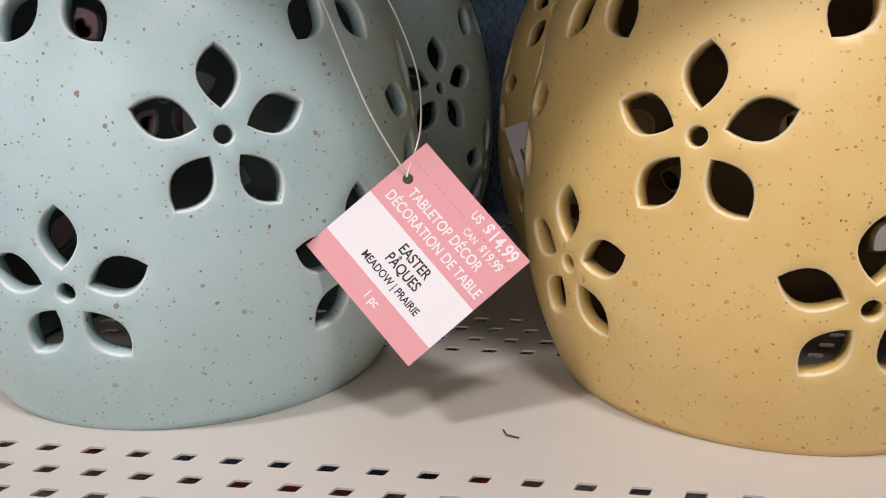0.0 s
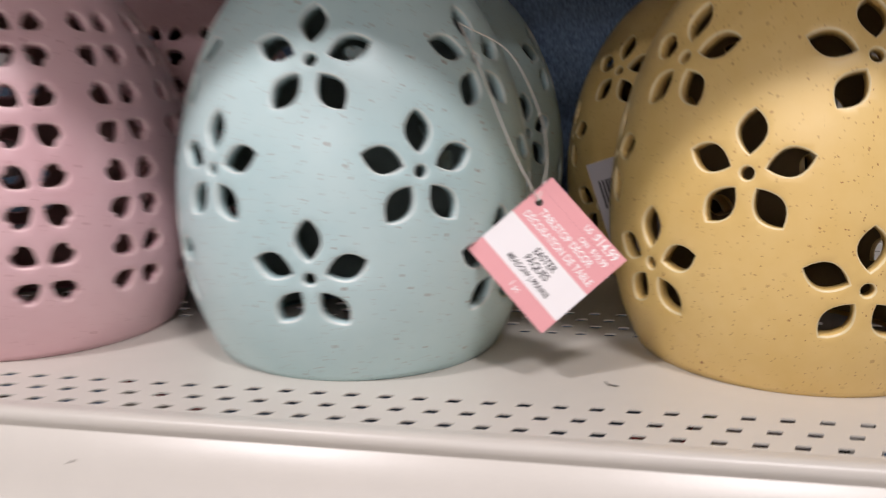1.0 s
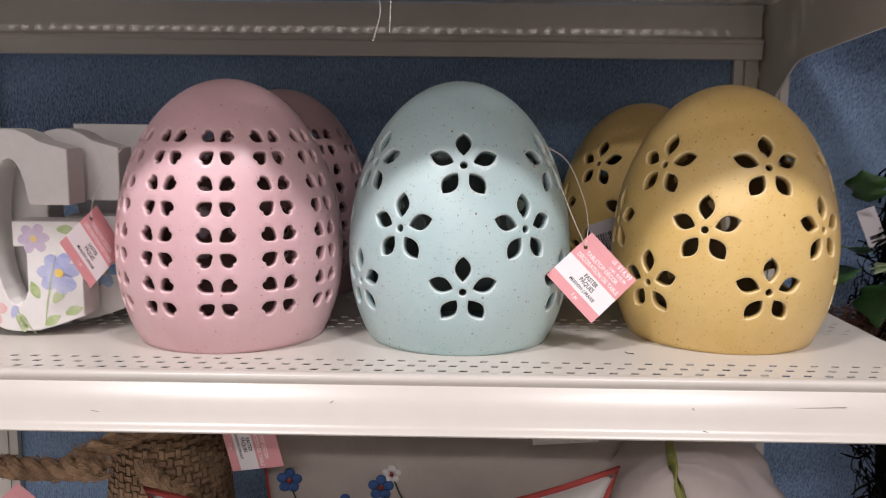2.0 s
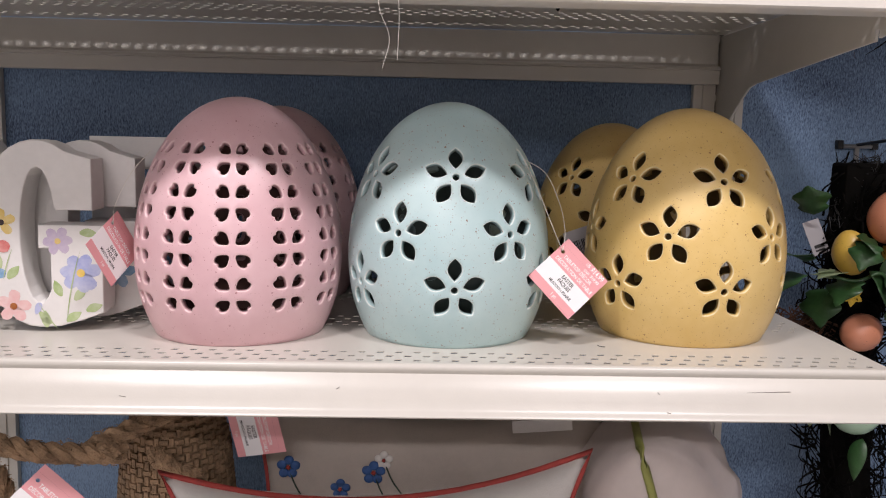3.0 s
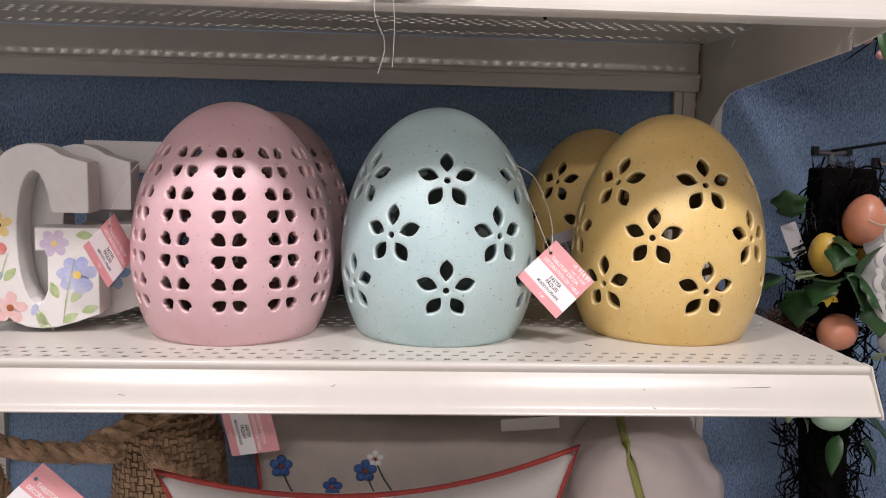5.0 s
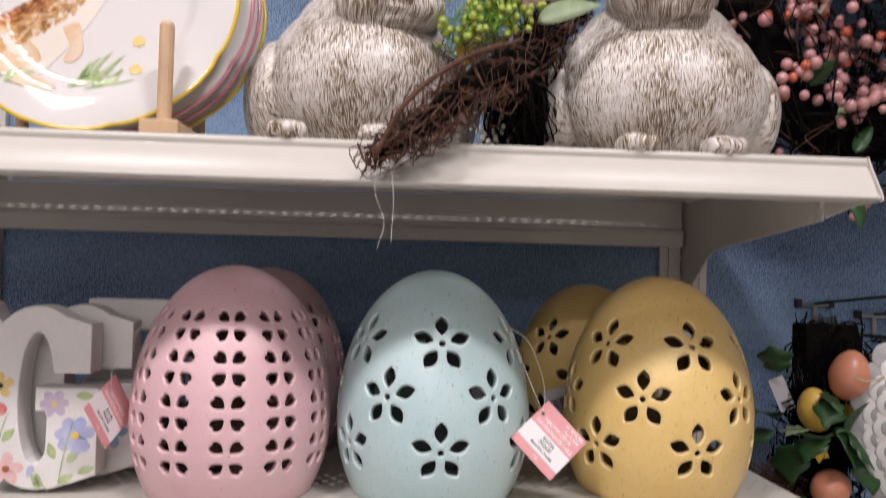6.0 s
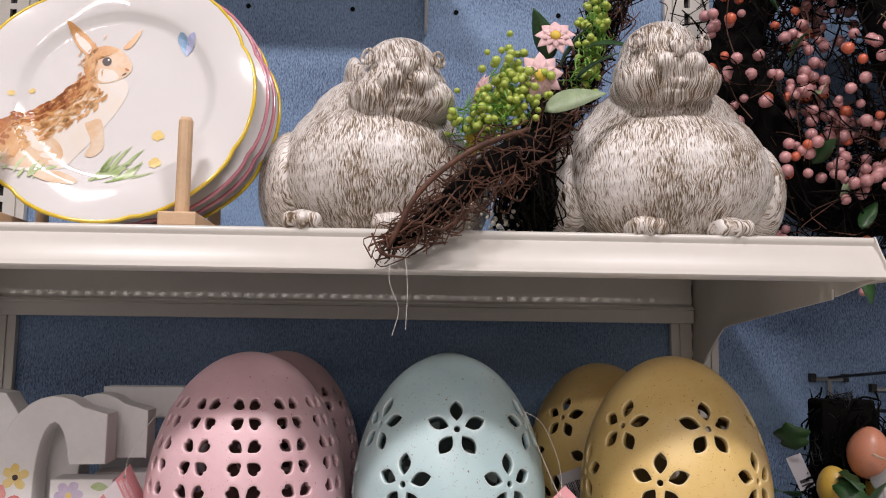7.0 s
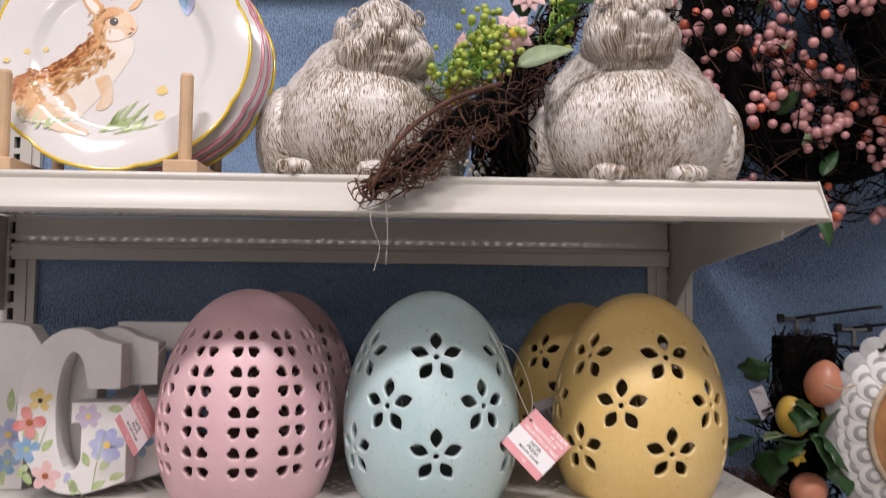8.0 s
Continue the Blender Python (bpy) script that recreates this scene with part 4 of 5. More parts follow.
# wreath of twigs that pokes over the shelf edge between the rabbits
vine = base("twig_wreath", pose(0, 0, 0), "dark twig wreath with green berries and pink daisies", "wreath")
VINE = [(-0.432, -0.045, 1.514), (-0.392, -0.030, 1.545), (-0.345, 0.000, 1.590), (-0.295, 0.050, 1.628), (-0.250, 0.120, 1.690), (-0.205, 0.175, 1.775), (-0.165, 0.205, 1.865), (-0.130, 0.22, 1.98)]
tagged(part("twig_tangle", twig_mass(VINE, [0.009, 0.021, 0.030, 0.032, 0.028, 0.026, 0.024, 0.024], 1150, 0.034, 0.0008, 3, wild=0.5), M_TWIG, vine), kind="stuff")
# black cores and blackened twigs stand in for shade within the wreath
tagged(part("shaded_tangle", twig_mass([(-0.305, 0.045, 1.615), (-0.292, 0.085, 1.575), (-0.290, 0.120, 1.548)], [0.03, 0.034, 0.028], 300, 0.05, 0.0012, 4), M_TWIG_SHADED, vine), kind="stuff")
part("core", tube(curve_pts(VINE[:5], 6), [0.004] + [0.006 + 0.0007 * q for q in range(24)], 8), M_SHADE_BLACK, vine, "black core standing in for shade inside the wreath", smooth=True)
tagged(part("shaded_tangle", twig_mass(VINE[3:], [0.020, 0.021, 0.021, 0.020, 0.020], 620, 0.04, 0.0012, 5), M_TWIG_SHADED, vine), kind="stuff")
part("core", tube(curve_pts([(-0.300, 0.060, 1.612), (-0.285, 0.100, 1.575), (-0.285, 0.130, 1.545)], 6), 0.026, 8), M_SHADE_BLACK, vine, "black core standing in for shade inside the wreath", smooth=True)
part("vine_stem", tube(curve_pts([(-0.432, -0.052, 1.512), (-0.405, -0.058, 1.560), (-0.360, -0.040, 1.600), (-0.305, 0.010, 1.632)], 8), 0.0024, 7), M_TWIG, vine, smooth=True)
for q, line in enumerate(([(-0.428, -0.05, 1.515), (-0.430, -0.055, 1.485), (-0.422, -0.050, 1.462), (-0.427, -0.048, 1.440)], [(-0.418, -0.05, 1.512), (-0.415, -0.052, 1.480), (-0.416, -0.05, 1.445)])):
    part("loose_fibre", tube(curve_pts(line, 6), 0.00022, 4), M_STRING, vine, "pale loose fibre")
random.seed(21)
spots = [Vector((-0.318 + random.gauss(0, 0.017), 0.042 + random.gauss(0, 0.012), 1.672 + random.gauss(0, 0.020))) for _ in range(150)]
spots += [Vector((-0.352 + random.gauss(0, 0.018), 0.045 + random.gauss(0, 0.010), 1.646 + random.gauss(0, 0.006))) for _ in range(44)]
tagged(part("berries", berries(spots, 0.0041, 2), M_BERRY_GREEN, vine, "small round green berries", smooth=True), kind="stuff")
sprigs = twig_mass([(-0.365, 0.045, 1.640), (-0.325, 0.045, 1.660), (-0.305, 0.055, 1.700)], [0.018, 0.026, 0.02], 190, 0.030, 0.0007, 6, wild=1.2)
tagged(part("sprigs", sprigs, M_LEAF_BRIGHT, vine, "bright green sprigs"), kind="stuff")
spots = [Vector((-0.232 + 0.03 * u + random.gauss(0, 0.008), 0.10 + 0.06 * u + random.gauss(0, 0.008), 1.690 + 0.14 * u + random.gauss(0, 0.008))) for u in [random.random() for _ in range(70)]]
tagged(part("berries", berries(spots, 0.0042, 3), M_BERRY_GREEN, vine, "small round green berries", smooth=True), kind="stuff")
tagged(part("sprigs", twig_mass([(-0.245, 0.09, 1.68), (-0.215, 0.13, 1.76), (-0.200, 0.16, 1.83)], [0.012, 0.012, 0.008], 120, 0.03, 0.0008, 7, wild=0.9), M_LEAF_BRIGHT, vine, "bright green sprigs"), kind="stuff")
daisy(vine, (-0.290, 0.035, 1.692), (0.0, -1, -0.1), 0.024, M_PETAL_PINK, M_PETAL_YELLOW)
daisy(vine, (-0.270, 0.060, 1.742), (-0.1, -0.9, 0.3), 0.021, M_PETAL_PINK, M_PETAL_YELLOW)
daisy(vine, (-0.345, 0.065, 1.682), (-0.9, -0.4, 0.1), 0.022, M_PETAL_PINK, M_PETAL_YELLOW)
daisy(vine, (-0.347, 0.052, 1.632), (0.1, -0.9, 0.0), 0.016, M_PETAL_YELLOW, M_PETAL_YELLOW)
set_leaf(LEAF_STRIPED, vine, (-0.287, 0.030, 1.655), (0.9, -0.25, 0.45), 72)
for p, w in (((-0.262, 0.075, 1.715), (0.35, -0.2, 0.9)), ((-0.270, 0.085, 1.725), (-0.3, -0.2, 0.9)), ((-0.245, 0.09, 1.705), (0.6, -0.3, 0.6)), ((-0.228, 0.11, 1.75), (0.8, -0.3, 0.1))):
    set_leaf(LEAF_LONG, vine, p, w, 30)
spots = [Vector((-0.320 + random.gauss(0, 0.020), 0.085 + random.gauss(0, 0.008), 1.562 + random.gauss(0, 0.014))) for _ in range(60)]
tagged(part("berries", berries(spots, 0.0026, 5), M_PETAL_WHITE, vine, "tiny white buds", smooth=True), kind="stuff")

# ---------------------------------------------------------------- berry wreaths hanging beside the shelves


def berry_wreath(name, c, r, tube_r, seed, n_berries, label, squash=1.0):
    ob = base(name, Matrix.Translation(c), label, "wreath", "berry wreaths")
    ring = [(r * math.cos(a), 0.02 * math.sin(3 * a), r * squash * math.sin(a)) for a in [2 * math.pi * q / 14 for q in range(15)]]
    rnd = random.Random(seed)
    # added black ring in place of the shade between the twigs
    part("core", tube(curve_pts(ring, 4), tube_r * 0.45, 9, caps=False), M_SHADE_BLACK, ob, "black core standing in for shade inside the wreath", smooth=True)
    tagged(part("twig_tangle", twig_mass(ring, [tube_r] * 3, 1700, 0.085, 0.0011, seed, wild=0.7), M_TWIG_SHADED, ob), kind="stuff")
    tagged(part("fine_tangle", twig_mass(ring, [tube_r * 1.15] * 3, 260, 0.08, 0.0006, seed + 1, wild=0.9), M_TWIG, ob), kind="stuff")
    sets = ([], [])
    for _ in range(n_berries // 6):
        a = rnd.random() * 2 * math.pi
        d = rnd.random() * 2 * math.pi
        cx = Vector(((r + tube_r * 0.95 * math.cos(d)) * math.cos(a), -abs(math.sin(d)) * tube_r * 0.95, (r + tube_r * 0.95 * math.cos(d)) * squash * math.sin(a)))
        for _ in range(6):
            sets[1 if rnd.random() < 0.17 else 0].append(cx + Vector((rnd.gauss(0, 0.011), rnd.gauss(0, 0.008), rnd.gauss(0, 0.014))))
    tagged(part("berries", berries(sets[0], 0.0070, seed), M_BERRY_PINK, ob, "dusty pink berries", smooth=True), kind="stuff")
    tagged(part("berries", berries(sets[1], 0.0070, seed), M_BERRY_CORAL, ob, "coral red berries", smooth=True), kind="stuff")
    for _ in range(26):
        a = rnd.random() * 2 * math.pi
        p = Vector(((r + rnd.uniform(-1, 1) * tube_r) * math.cos(a), -tube_r * rnd.uniform(0.5, 1.0), (r + rnd.uniform(-1, 1) * tube_r) * squash * math.sin(a)))
        set_leaf(rnd.choice((LEAF_LONG, LEAF_LONG, LEAF_IVY_PALE)), ob, p, (rnd.uniform(-1, 1), rnd.uniform(-0.8, 0), rnd.uniform(-1, 1)), rnd.uniform(-60, 60), 0.8)
    return ob


berry_wreath("berry_wreath", (0.178, 0.300, 1.800), 0.165, 0.088, 11, 620, "dark twig wreath full of dusty pink berries", 1.1)
berry_wreath("berry_wreath", (0.330, 0.215, 1.830), 0.150, 0.090, 17, 340, "dark twig wreath full of pink and coral berries", 1.1)

# ---------------------------------------------------------------- painted letters
M_LETTER = material("white_washed_wood", (0.78, 0.76, 0.74), 0.6, vary=0.10, scale=20, bump=0.15, bump_scale=120)


def arc(cx, cy, rx, ry, a0, a1, n=10):
    return [(cx + rx * math.cos(radians(a0 + (a1 - a0) * q / n)), cy + ry * math.sin(radians(a0 + (a1 - a0) * q / n))) for q in range(n + 1)]


G_SHAPE = ([(0.048, 0.115), (0.048, 0.163)] + arc(-0.002, 0.092, 0.056, 0.088, 62, 270, 20) + [(0.016, 0.005), (0.034, 0.010), (0.056, 0.018), (0.056, 0.101), (-0.002, 0.101), (-0.002, 0.079), (0.009, 0.079), (0.009, 0.036)]
           + arc(-0.0015, 0.091, 0.0165, 0.064, 310, 25, 18) + [(0.015, 0.115)])
N_SHAPE = [(-0.056, 0.0), (-0.018, 0.0), (-0.018, 0.120), (-0.012, 0.134), (0.004, 0.138), (0.014, 0.128), (0.016, 0.112), (0.016, 0.0), (0.050, 0.0), (0.054, 0.10), (0.060, 0.125), (0.072, 0.150), (0.052, 0.180), (0.030, 0.184), (-0.056, 0.184)]
BOARD_SHAPE = [(-0.055, 0.0), (0.055, 0.0), (0.055, 0.036), (-0.010, 0.036), (-0.010, 0.076), (0.042, 0.076), (0.042, 0.108), (-0.010, 0.108), (-0.010, 0.150), (0.055, 0.150), (0.055, 0.184), (-0.055, 0.184)]


def letter(shape, m, label, thick=0.036):
    ob = base("wooden_letter", m, label, "letter", "wooden letters")
    part("letter_body", plate_outline(shape, thick, bevel=0.0012), M_LETTER, ob)
    return ob


def posy(ob, x, y, r, mat, heart_mat, z, petals=5, seed=0):
    rnd = random.Random(seed)
    for q in range(petals):
        a = 2 * math.pi * q / petals + rnd.random()* 0.4
        painted(ob, "painted_petal", blot(x + 0.58 * r * math.cos(a), y + 0.58 * r * math.sin(a), 0.56 * r, 0.36 * r, a, 0.25, 14, 0.15, seed + q), mat, z + 0.00012 * (q % 2))
    painted(ob, "painted_eye", blot(x, y, 0.24 * r, 0.24 * r, 0, 0, 12), heart_mat, z + 0.00036)


DEPTH = 0.0361
g_front = letter(G_SHAPE, pose(-0.752, 0.135, DECK_A + 0.0003, 90, 0, 3), "white wooden letter painted with meadow flowers")
posy(g_front, -0.044, 0.080, 0.0155, P_RED, P_BROWN, DEPTH + 0.0004, 4, 1), posy(g_front, -0.034, 0.103, 0.0115, P_YELLOW, P_DARK, DEPTH, 5, 2)
posy(g_front, -0.026, 0.024, 0.0140, P_PINK, P_BROWN, DEPTH, 5, 3), posy(g_front, 0.016, 0.086, 0.0120, P_LILAC, P_YELLOW, DEPTH, 6, 4), posy(g_front, 0.036, 0.056, 0.0165, P_SKY, P_YELLOW, DEPTH, 7, 5)
posy(g_front, -0.046, 0.052, 0.0130, P_BLUE, P_GREEN, DEPTH, 5, 6)
random.seed(31)
for x, y, t in ((-0.036, 0.060, 0.4), (-0.050, 0.064, -0.5), (-0.045, 0.036, 2.6), (0.018, 0.034, 0.5), (0.022, 0.010, -0.9), (0.008, 0.008, 0.9), (0.030, 0.030, -0.6), (0.036, 0.094, -1.5), (-0.030, 0.050, -0.6), (0.040, 0.020, -1.1), (-0.040, 0.016, 0.7), (0.004, 0.004, 0.2)):
    blade(g_front, x, y, 0.016, 0.0042, t, P_GREEN, DEPTH + 0.0001, 0.1)
for x, y, ln, t in ((0.022, 0.008, 0.07, -0.1), (0.014, 0.002, 0.03, 0.7), (-0.034, 0.05, 0.03, -0.2)):
    blade(g_front, x, y, ln, 0.0006, t, P_GREEN, DEPTH + 0.0005, 0.1)
painted(g_front, "painted_bud", blot(-0.004, 0.022, 0.006, 0.003, 1.2, 0.3), P_SKY, DEPTH + 0.0002)
g_back = letter(G_SHAPE, pose(-0.727, 0.182, DECK_A + 0.0003, 90, 0, 3), "white wooden letter standing behind a painted one")
posy(g_back, -0.010, 0.02, 0.016, P_RED, P_BROWN, DEPTH, 5, 8), posy(g_back, 0.030, 0.05, 0.014, P_BLUE, P_YELLOW, DEPTH, 5, 9)
n_front = letter(N_SHAPE, pose(-0.872, 0.175, DECK_A + 0.0003, 90, 0, 3), "white wooden letter with pale painted flowers")
posy(n_front, 0.034, 0.060, 0.016, P_SKY, P_YELLOW, DEPTH, 5, 10), posy(n_front, -0.036, 0.050, 0.015, P_LILAC, P_YELLOW, DEPTH, 5, 11), posy(n_front, 0.034, 0.030, 0.013, P_BLUE, P_GREEN, DEPTH, 5, 12)
for x, y, t in ((0.036, 0.085, 0.1), (0.042, 0.085, -0.4), (0.030, 0.005, 0.2), (-0.036, 0.01, 0.1), (-0.03, 0.07, 0.3)):
    blade(n_front, x, y, 0.026, 0.0045, t, P_GREEN, DEPTH, 0.1)
e_back = letter(BOARD_SHAPE, pose(-0.690, 0.245, DECK_A + 0.0003, 90, 0, 2), "white wooden letter at the back of the row")
posy(e_back, 0.03, 0.02, 0.014, P_LILAC, P_YELLOW, DEPTH, 5, 14)

# ---------------------------------------------------------------- lower shelf: cushions and jute
M_LINEN = material("white_linen", (0.74, 0.71, 0.68), 0.85, vary=0.08, scale=30, bump=0.35, bump_scale=900)
M_LINEN_GREY = material("oatmeal_linen", (0.50, 0.44, 0.39), 0.85, vary=0.10, scale=30, bump=0.35, bump_scale=900)
M_SATIN = material("pale_satin", (0.66, 0.58, 0.55), 0.40, vary=0.10, scale=14, bump=0.1, bump_scale=90)
M_PIPE_RED = material("red_piping", (0.42, 0.055, 0.045), 0.7, vary=0.2, scale=80, bump=0.3, bump_scale=700)
M_PIPE_GREEN = material("green_ribbon", (0.30, 0.31, 0.08), 0.5, vary=0.15, scale=60)
M_JUTE = material("brown_jute", (0.43, 0.28, 0.165), 0.9, vary=0.5, scale=90, bump=0.8, bump_scale=500)
M_THREAD_BLUE = material("blue_stitching", (0.05, 0.13, 0.36), 0.7, vary=0.4, scale=200)
M_THREAD_GREEN = material("dark_green_stitching", (0.04, 0.07, 0.05), 0.7, vary=0.3, scale=200)
Z_C = 0.8003


def cushion_point(u, v, w, h, t, side, seed):
    pinch = {3: 0.20, 9: 0.20}.get(seed, 0.10)
    x = 0.5 * w * u * (1 - pinch * (1 - v * v) * abs(u) ** 2)
    z = 0.5 * h * v * (1 - pinch * 1.25 * (1 - u * u) * abs(v) ** 2)
    puff = ((1 - u ** 4) * (1 - v ** 4)) ** 0.55
    wr = noise.noise(Vector((u * 3.1 + seed, v * 3.3, side * 2.0))) * 0.16 + noise.noise(Vector((u * 9 + seed, v * 7, side))) * 0.09
    return Vector((x, -side * 0.5 * t * puff * (1 + wr), z))


def cushion(m, w, h, t, cloth, piping, label, seed, pipe_r=0.0032):
    """A stuffed cushion standing on its edge: x wide, z high, y thick; the origin is its middle."""
    ob = base("cushion", m, label, "cushion", "cushions")
    bm = bmesh.new()
    n = 36
    for side in (1, -1):
        g = [[bm.verts.new(cushion_point(-1 + 2 * i / n, -1 + 2 * j / n, w, h, t, side, seed)) for i in range(n + 1)] for j in range(n + 1)]
        for j in range(n):
            for i in range(n):
                q = (g[j][i], g[j][i + 1], g[j + 1][i + 1], g[j + 1][i])
                bm.faces.new(q if side == 1 else q[::-1])
    bmesh.ops.remove_doubles(bm, verts=bm.verts, dist=1e-5)
    bmesh.ops.recalc_face_normals(bm, faces=bm.faces)
    part("cover", bm, cloth, ob, smooth=True)
    edge = []
    for a, b in (((-1, -1), (1, -1)), ((1, -1), (1, 1)), ((1, 1), (-1, 1)), ((-1, 1), (-1, -1))):
        for q in range(16):
            s_ = q / 16
            edge.append(cushion_point(a[0] + (b[0] - a[0]) * s_, a[1] + (b[1] - a[1]) * s_, w, h, t, 1, seed) * 1.004)
    part("piping", tube(edge + edge[:1], pipe_r, 7, caps=False), piping, ob, "corded edge in another colour", smooth=True)
    return ob


back_cushion = cushion(Matrix.Translation((-0.384, 0.200, Z_C + 0.163)) @ pose(0, 0, 0, -8, 1.5, 0), 0.43, 0.322, 0.12, M_LINEN_GREY, M_PIPE_RED, "oatmeal lumbar cushion with red piping and stitched blue flowers", 3)
cushion(Matrix.Translation((-0.424, 0.062, Z_C + 0.140)) @ pose(0, 0, 0, -4, -3.6, 0), 0.405, 0.292, 0.10, M_LINEN, M_PIPE_RED, "white linen cushion with red piping leaning on another", 9)
cushion(Matrix.Translation((-0.112, 0.225, Z_C + 0.160)) @ pose(0, 0, 0, 0, -17, 0) @ pose(0, 0, 0, 0, 0, 80), 0.36, 0.335, 0.165, M_SATIN, M_PIPE_GREEN, "pale satin cushion with a green seam, edge forward", 14, 0.0042)


def stitched_flower(ob, x, z, r, mat):
    y = cushion_point(x / 0.215, z / 0.161, 0.43, 0.322, 0.12, 1, 3).y - 0.0012
    bm = bmesh.new()
    for q in range(5):
        a = 2 * math.pi * q / 5 + 0.3
        lump(bm, (x + 0.62 * r * math.cos(a), y, z + 0.62 * r * math.sin(a)), (0.46 * r, 0.0022, 0.40 * r), seg=10)
    part("stitched_flower", bm, mat, ob, "raised blue stitched flower", smooth=True)
    c = bmesh.new()
    lump(c, (x, y - 0.001, z), (0.2 * r, 0.002, 0.2 * r), seg=8)
    part("stitched_eye", c, M_PIPE_RED, ob, "small red stitched centre", smooth=True)
    st = cushion_point(x / 0.215, (z - 0.04) / 0.161, 0.43, 0.322, 0.12, 1, 3).y - 0.0010
    part("stitched_stem", tube(curve_pts([(x, y, z), (x + 0.010, (y + st) / 2 - 0.001, z - 0.020), (x + 0.026, st, z - 0.04)], 5), 0.0008, 5), M_THREAD_GREEN, ob)


stitched_flower(back_cushion, -0.148, 0.070, 0.0120, M_THREAD_BLUE), stitched_flower(back_cushion, -0.058, 0.070, 0.0120, M_THREAD_BLUE)
stitched_flower(back_cushion, -0.092, 0.052, 0.0105, M_THREAD_BLUE), stitched_flower(back_cushion, -0.048, 0.083, 0.0095, M_LINEN)
hang_tag(tag_frame((-0.535, 0.105, 1.132), (0.0115, 0.002, -0.05), (-0.05, 0.012, -0.0125)), 0.052, "pink and white price tag sewn to a cushion", price=False)
hang_tag(tag_frame((-0.716, 0.016, 1.103), (0.038, 0.006, -0.040), (-0.040, -0.012, -0.034)), 0.058, "pink and white price tag hanging before the jute", price=False)


care = base("care_label", pose(-0.262, 0.168, 1.0830, 84, -4, 0), "small white sewn label lying on a cushion's piping", "label")
part("label_cloth", boxed(-0.032, 0.032, 0.0, 0.013, 0, 0.0006, bevel=0.0002), M_LINEN, care)


def woven_body(cx, cy, r, z0, z1, cell=0.0075):
    """Basket-weave pot: raised strands over and under round a barrel."""
    bm = bmesh.new()
    rows, cols = int((z1 - z0) / cell), int(2 * math.pi * r / cell)
    prof = lambda u: r * (0.80 + 0.36 * math.sin(math.pi * (0.12 + 0.80 * u))) if u < 0.8 else r * (0.80 + 0.36 * math.sin(math.pi * 0.76)) * math.sqrt(max(0.02, 1 - ((u - 0.8) / 0.21) ** 2))
    core = []
    for j in range(rows + 1):
        core.append([bm.verts.new((cx + (prof(j / rows) - 0.002) * math.cos(2 * math.pi * i / 30), cy + (prof(j / rows) - 0.002) * math.sin(2 * math.pi * i / 30), z0 + (z1 - z0) * j / rows)) for i in range(30)])
    for a, b in zip(core, core[1:]):
        for i in range(30):
            bm.faces.new((a[i], a[(i + 1) % 30], b[(i + 1) % 30], b[i]))
    bm.faces.new(core[0][::-1]), bm.faces.new(core[-1])
    for j in range(rows):
        q = prof((j + 0.5) / rows)
        for i in range(cols):
            a = 2 * math.pi * (i + 0.5) / cols
            flat = (i + j) % 2
            m = Matrix.Translation((cx + q * math.cos(a), cy + q * math.sin(a), z0 + (j + 0.5) * (z1 - z0) / rows)) @ Matrix.Rotation(a, 4, "Z") @ Matrix.Diagonal((0.0042, 0.0088 if flat else 0.0044, 0.0044 if flat else 0.0088, 1))
            bmesh.ops.create_cube(bm, size=1.0, matrix=m)
    return bm


jute = base("jute_basket", pose(0, 0, 0), "brown woven jute basket with frayed rope handles", "basket")
part("basket_body", woven_body(-0.648, 0.170, 0.052, Z_C, 1.118), M_JUTE, jute)
ropes = ([(-0.800, 0.050, 1.120), (-0.770, 0.048, 1.108), (-0.730, 0.048, 1.101), (-0.690, 0.050, 1.100), (-0.664, 0.056, 1.098)], [(-0.700, 0.060, 1.098), (-0.672, 0.085, 1.108), (-0.640, 0.110, 1.118), (-0.610, 0.130, 1.130)],
         [(-0.795, 0.075, 1.080), (-0.772, 0.060, 1.050), (-0.775, 0.060, 0.95), (-0.770, 0.080, 0.815)], [(-0.655, 0.115, 1.075), (-0.630, 0.100, 1.062), (-0.605, 0.100, 1.055)])
for q, line in enumerate(ropes):
    bm = bmesh.new()
    pts = curve_pts(line, 10)
    for strand in range(3):
        tw = []
        for i, p in enumerate(pts):
            a = i * 0.55 + strand * 2.1
            tw.append(p + Vector((0.0015 * math.cos(a), 0.0052 * math.cos(a), 0.0052 * math.sin(a))))
        tube(tw, 0.0052, 8, bm)
    twig_mass(line, [0.0092] * 3, 620, 0.009, 0.0004, 60 + q, wild=0.8, bm=bm)
    part("rope_handle", bm, M_JUTE, jute, "frayed twisted jute rope")

# ---------------------------------------------------------------- beside the shelf: hooks, garland, scalloped plaque
M_WIRE = material("zinc_wire", (0.45, 0.44, 0.42), 0.3, metal=0.9, vary=0.1)
M_BLACK = material("black_plastic", (0.012, 0.012, 0.012), 0.5, vary=0.2)
M_EGG_TERRA = speckled("terracotta_egg_paint", (0.60, 0.24, 0.14), (0.20, 0.06, 0.03), 0.20, rough=0.5)
M_EGG_YELLOW = speckled("yellow_egg_paint", (0.72, 0.47, 0.08), (0.25, 0.12, 0.03), 0.24, rough=0.5)
M_EGG_GREEN = speckled("pale_green_egg_paint", (0.38, 0.55, 0.40), (0.15, 0.12, 0.06), 0.20, rough=0.5)
M_PETAL_GREY = material("grey_scallop", (0.40, 0.40, 0.40), 0.7, vary=0.25, scale=40)
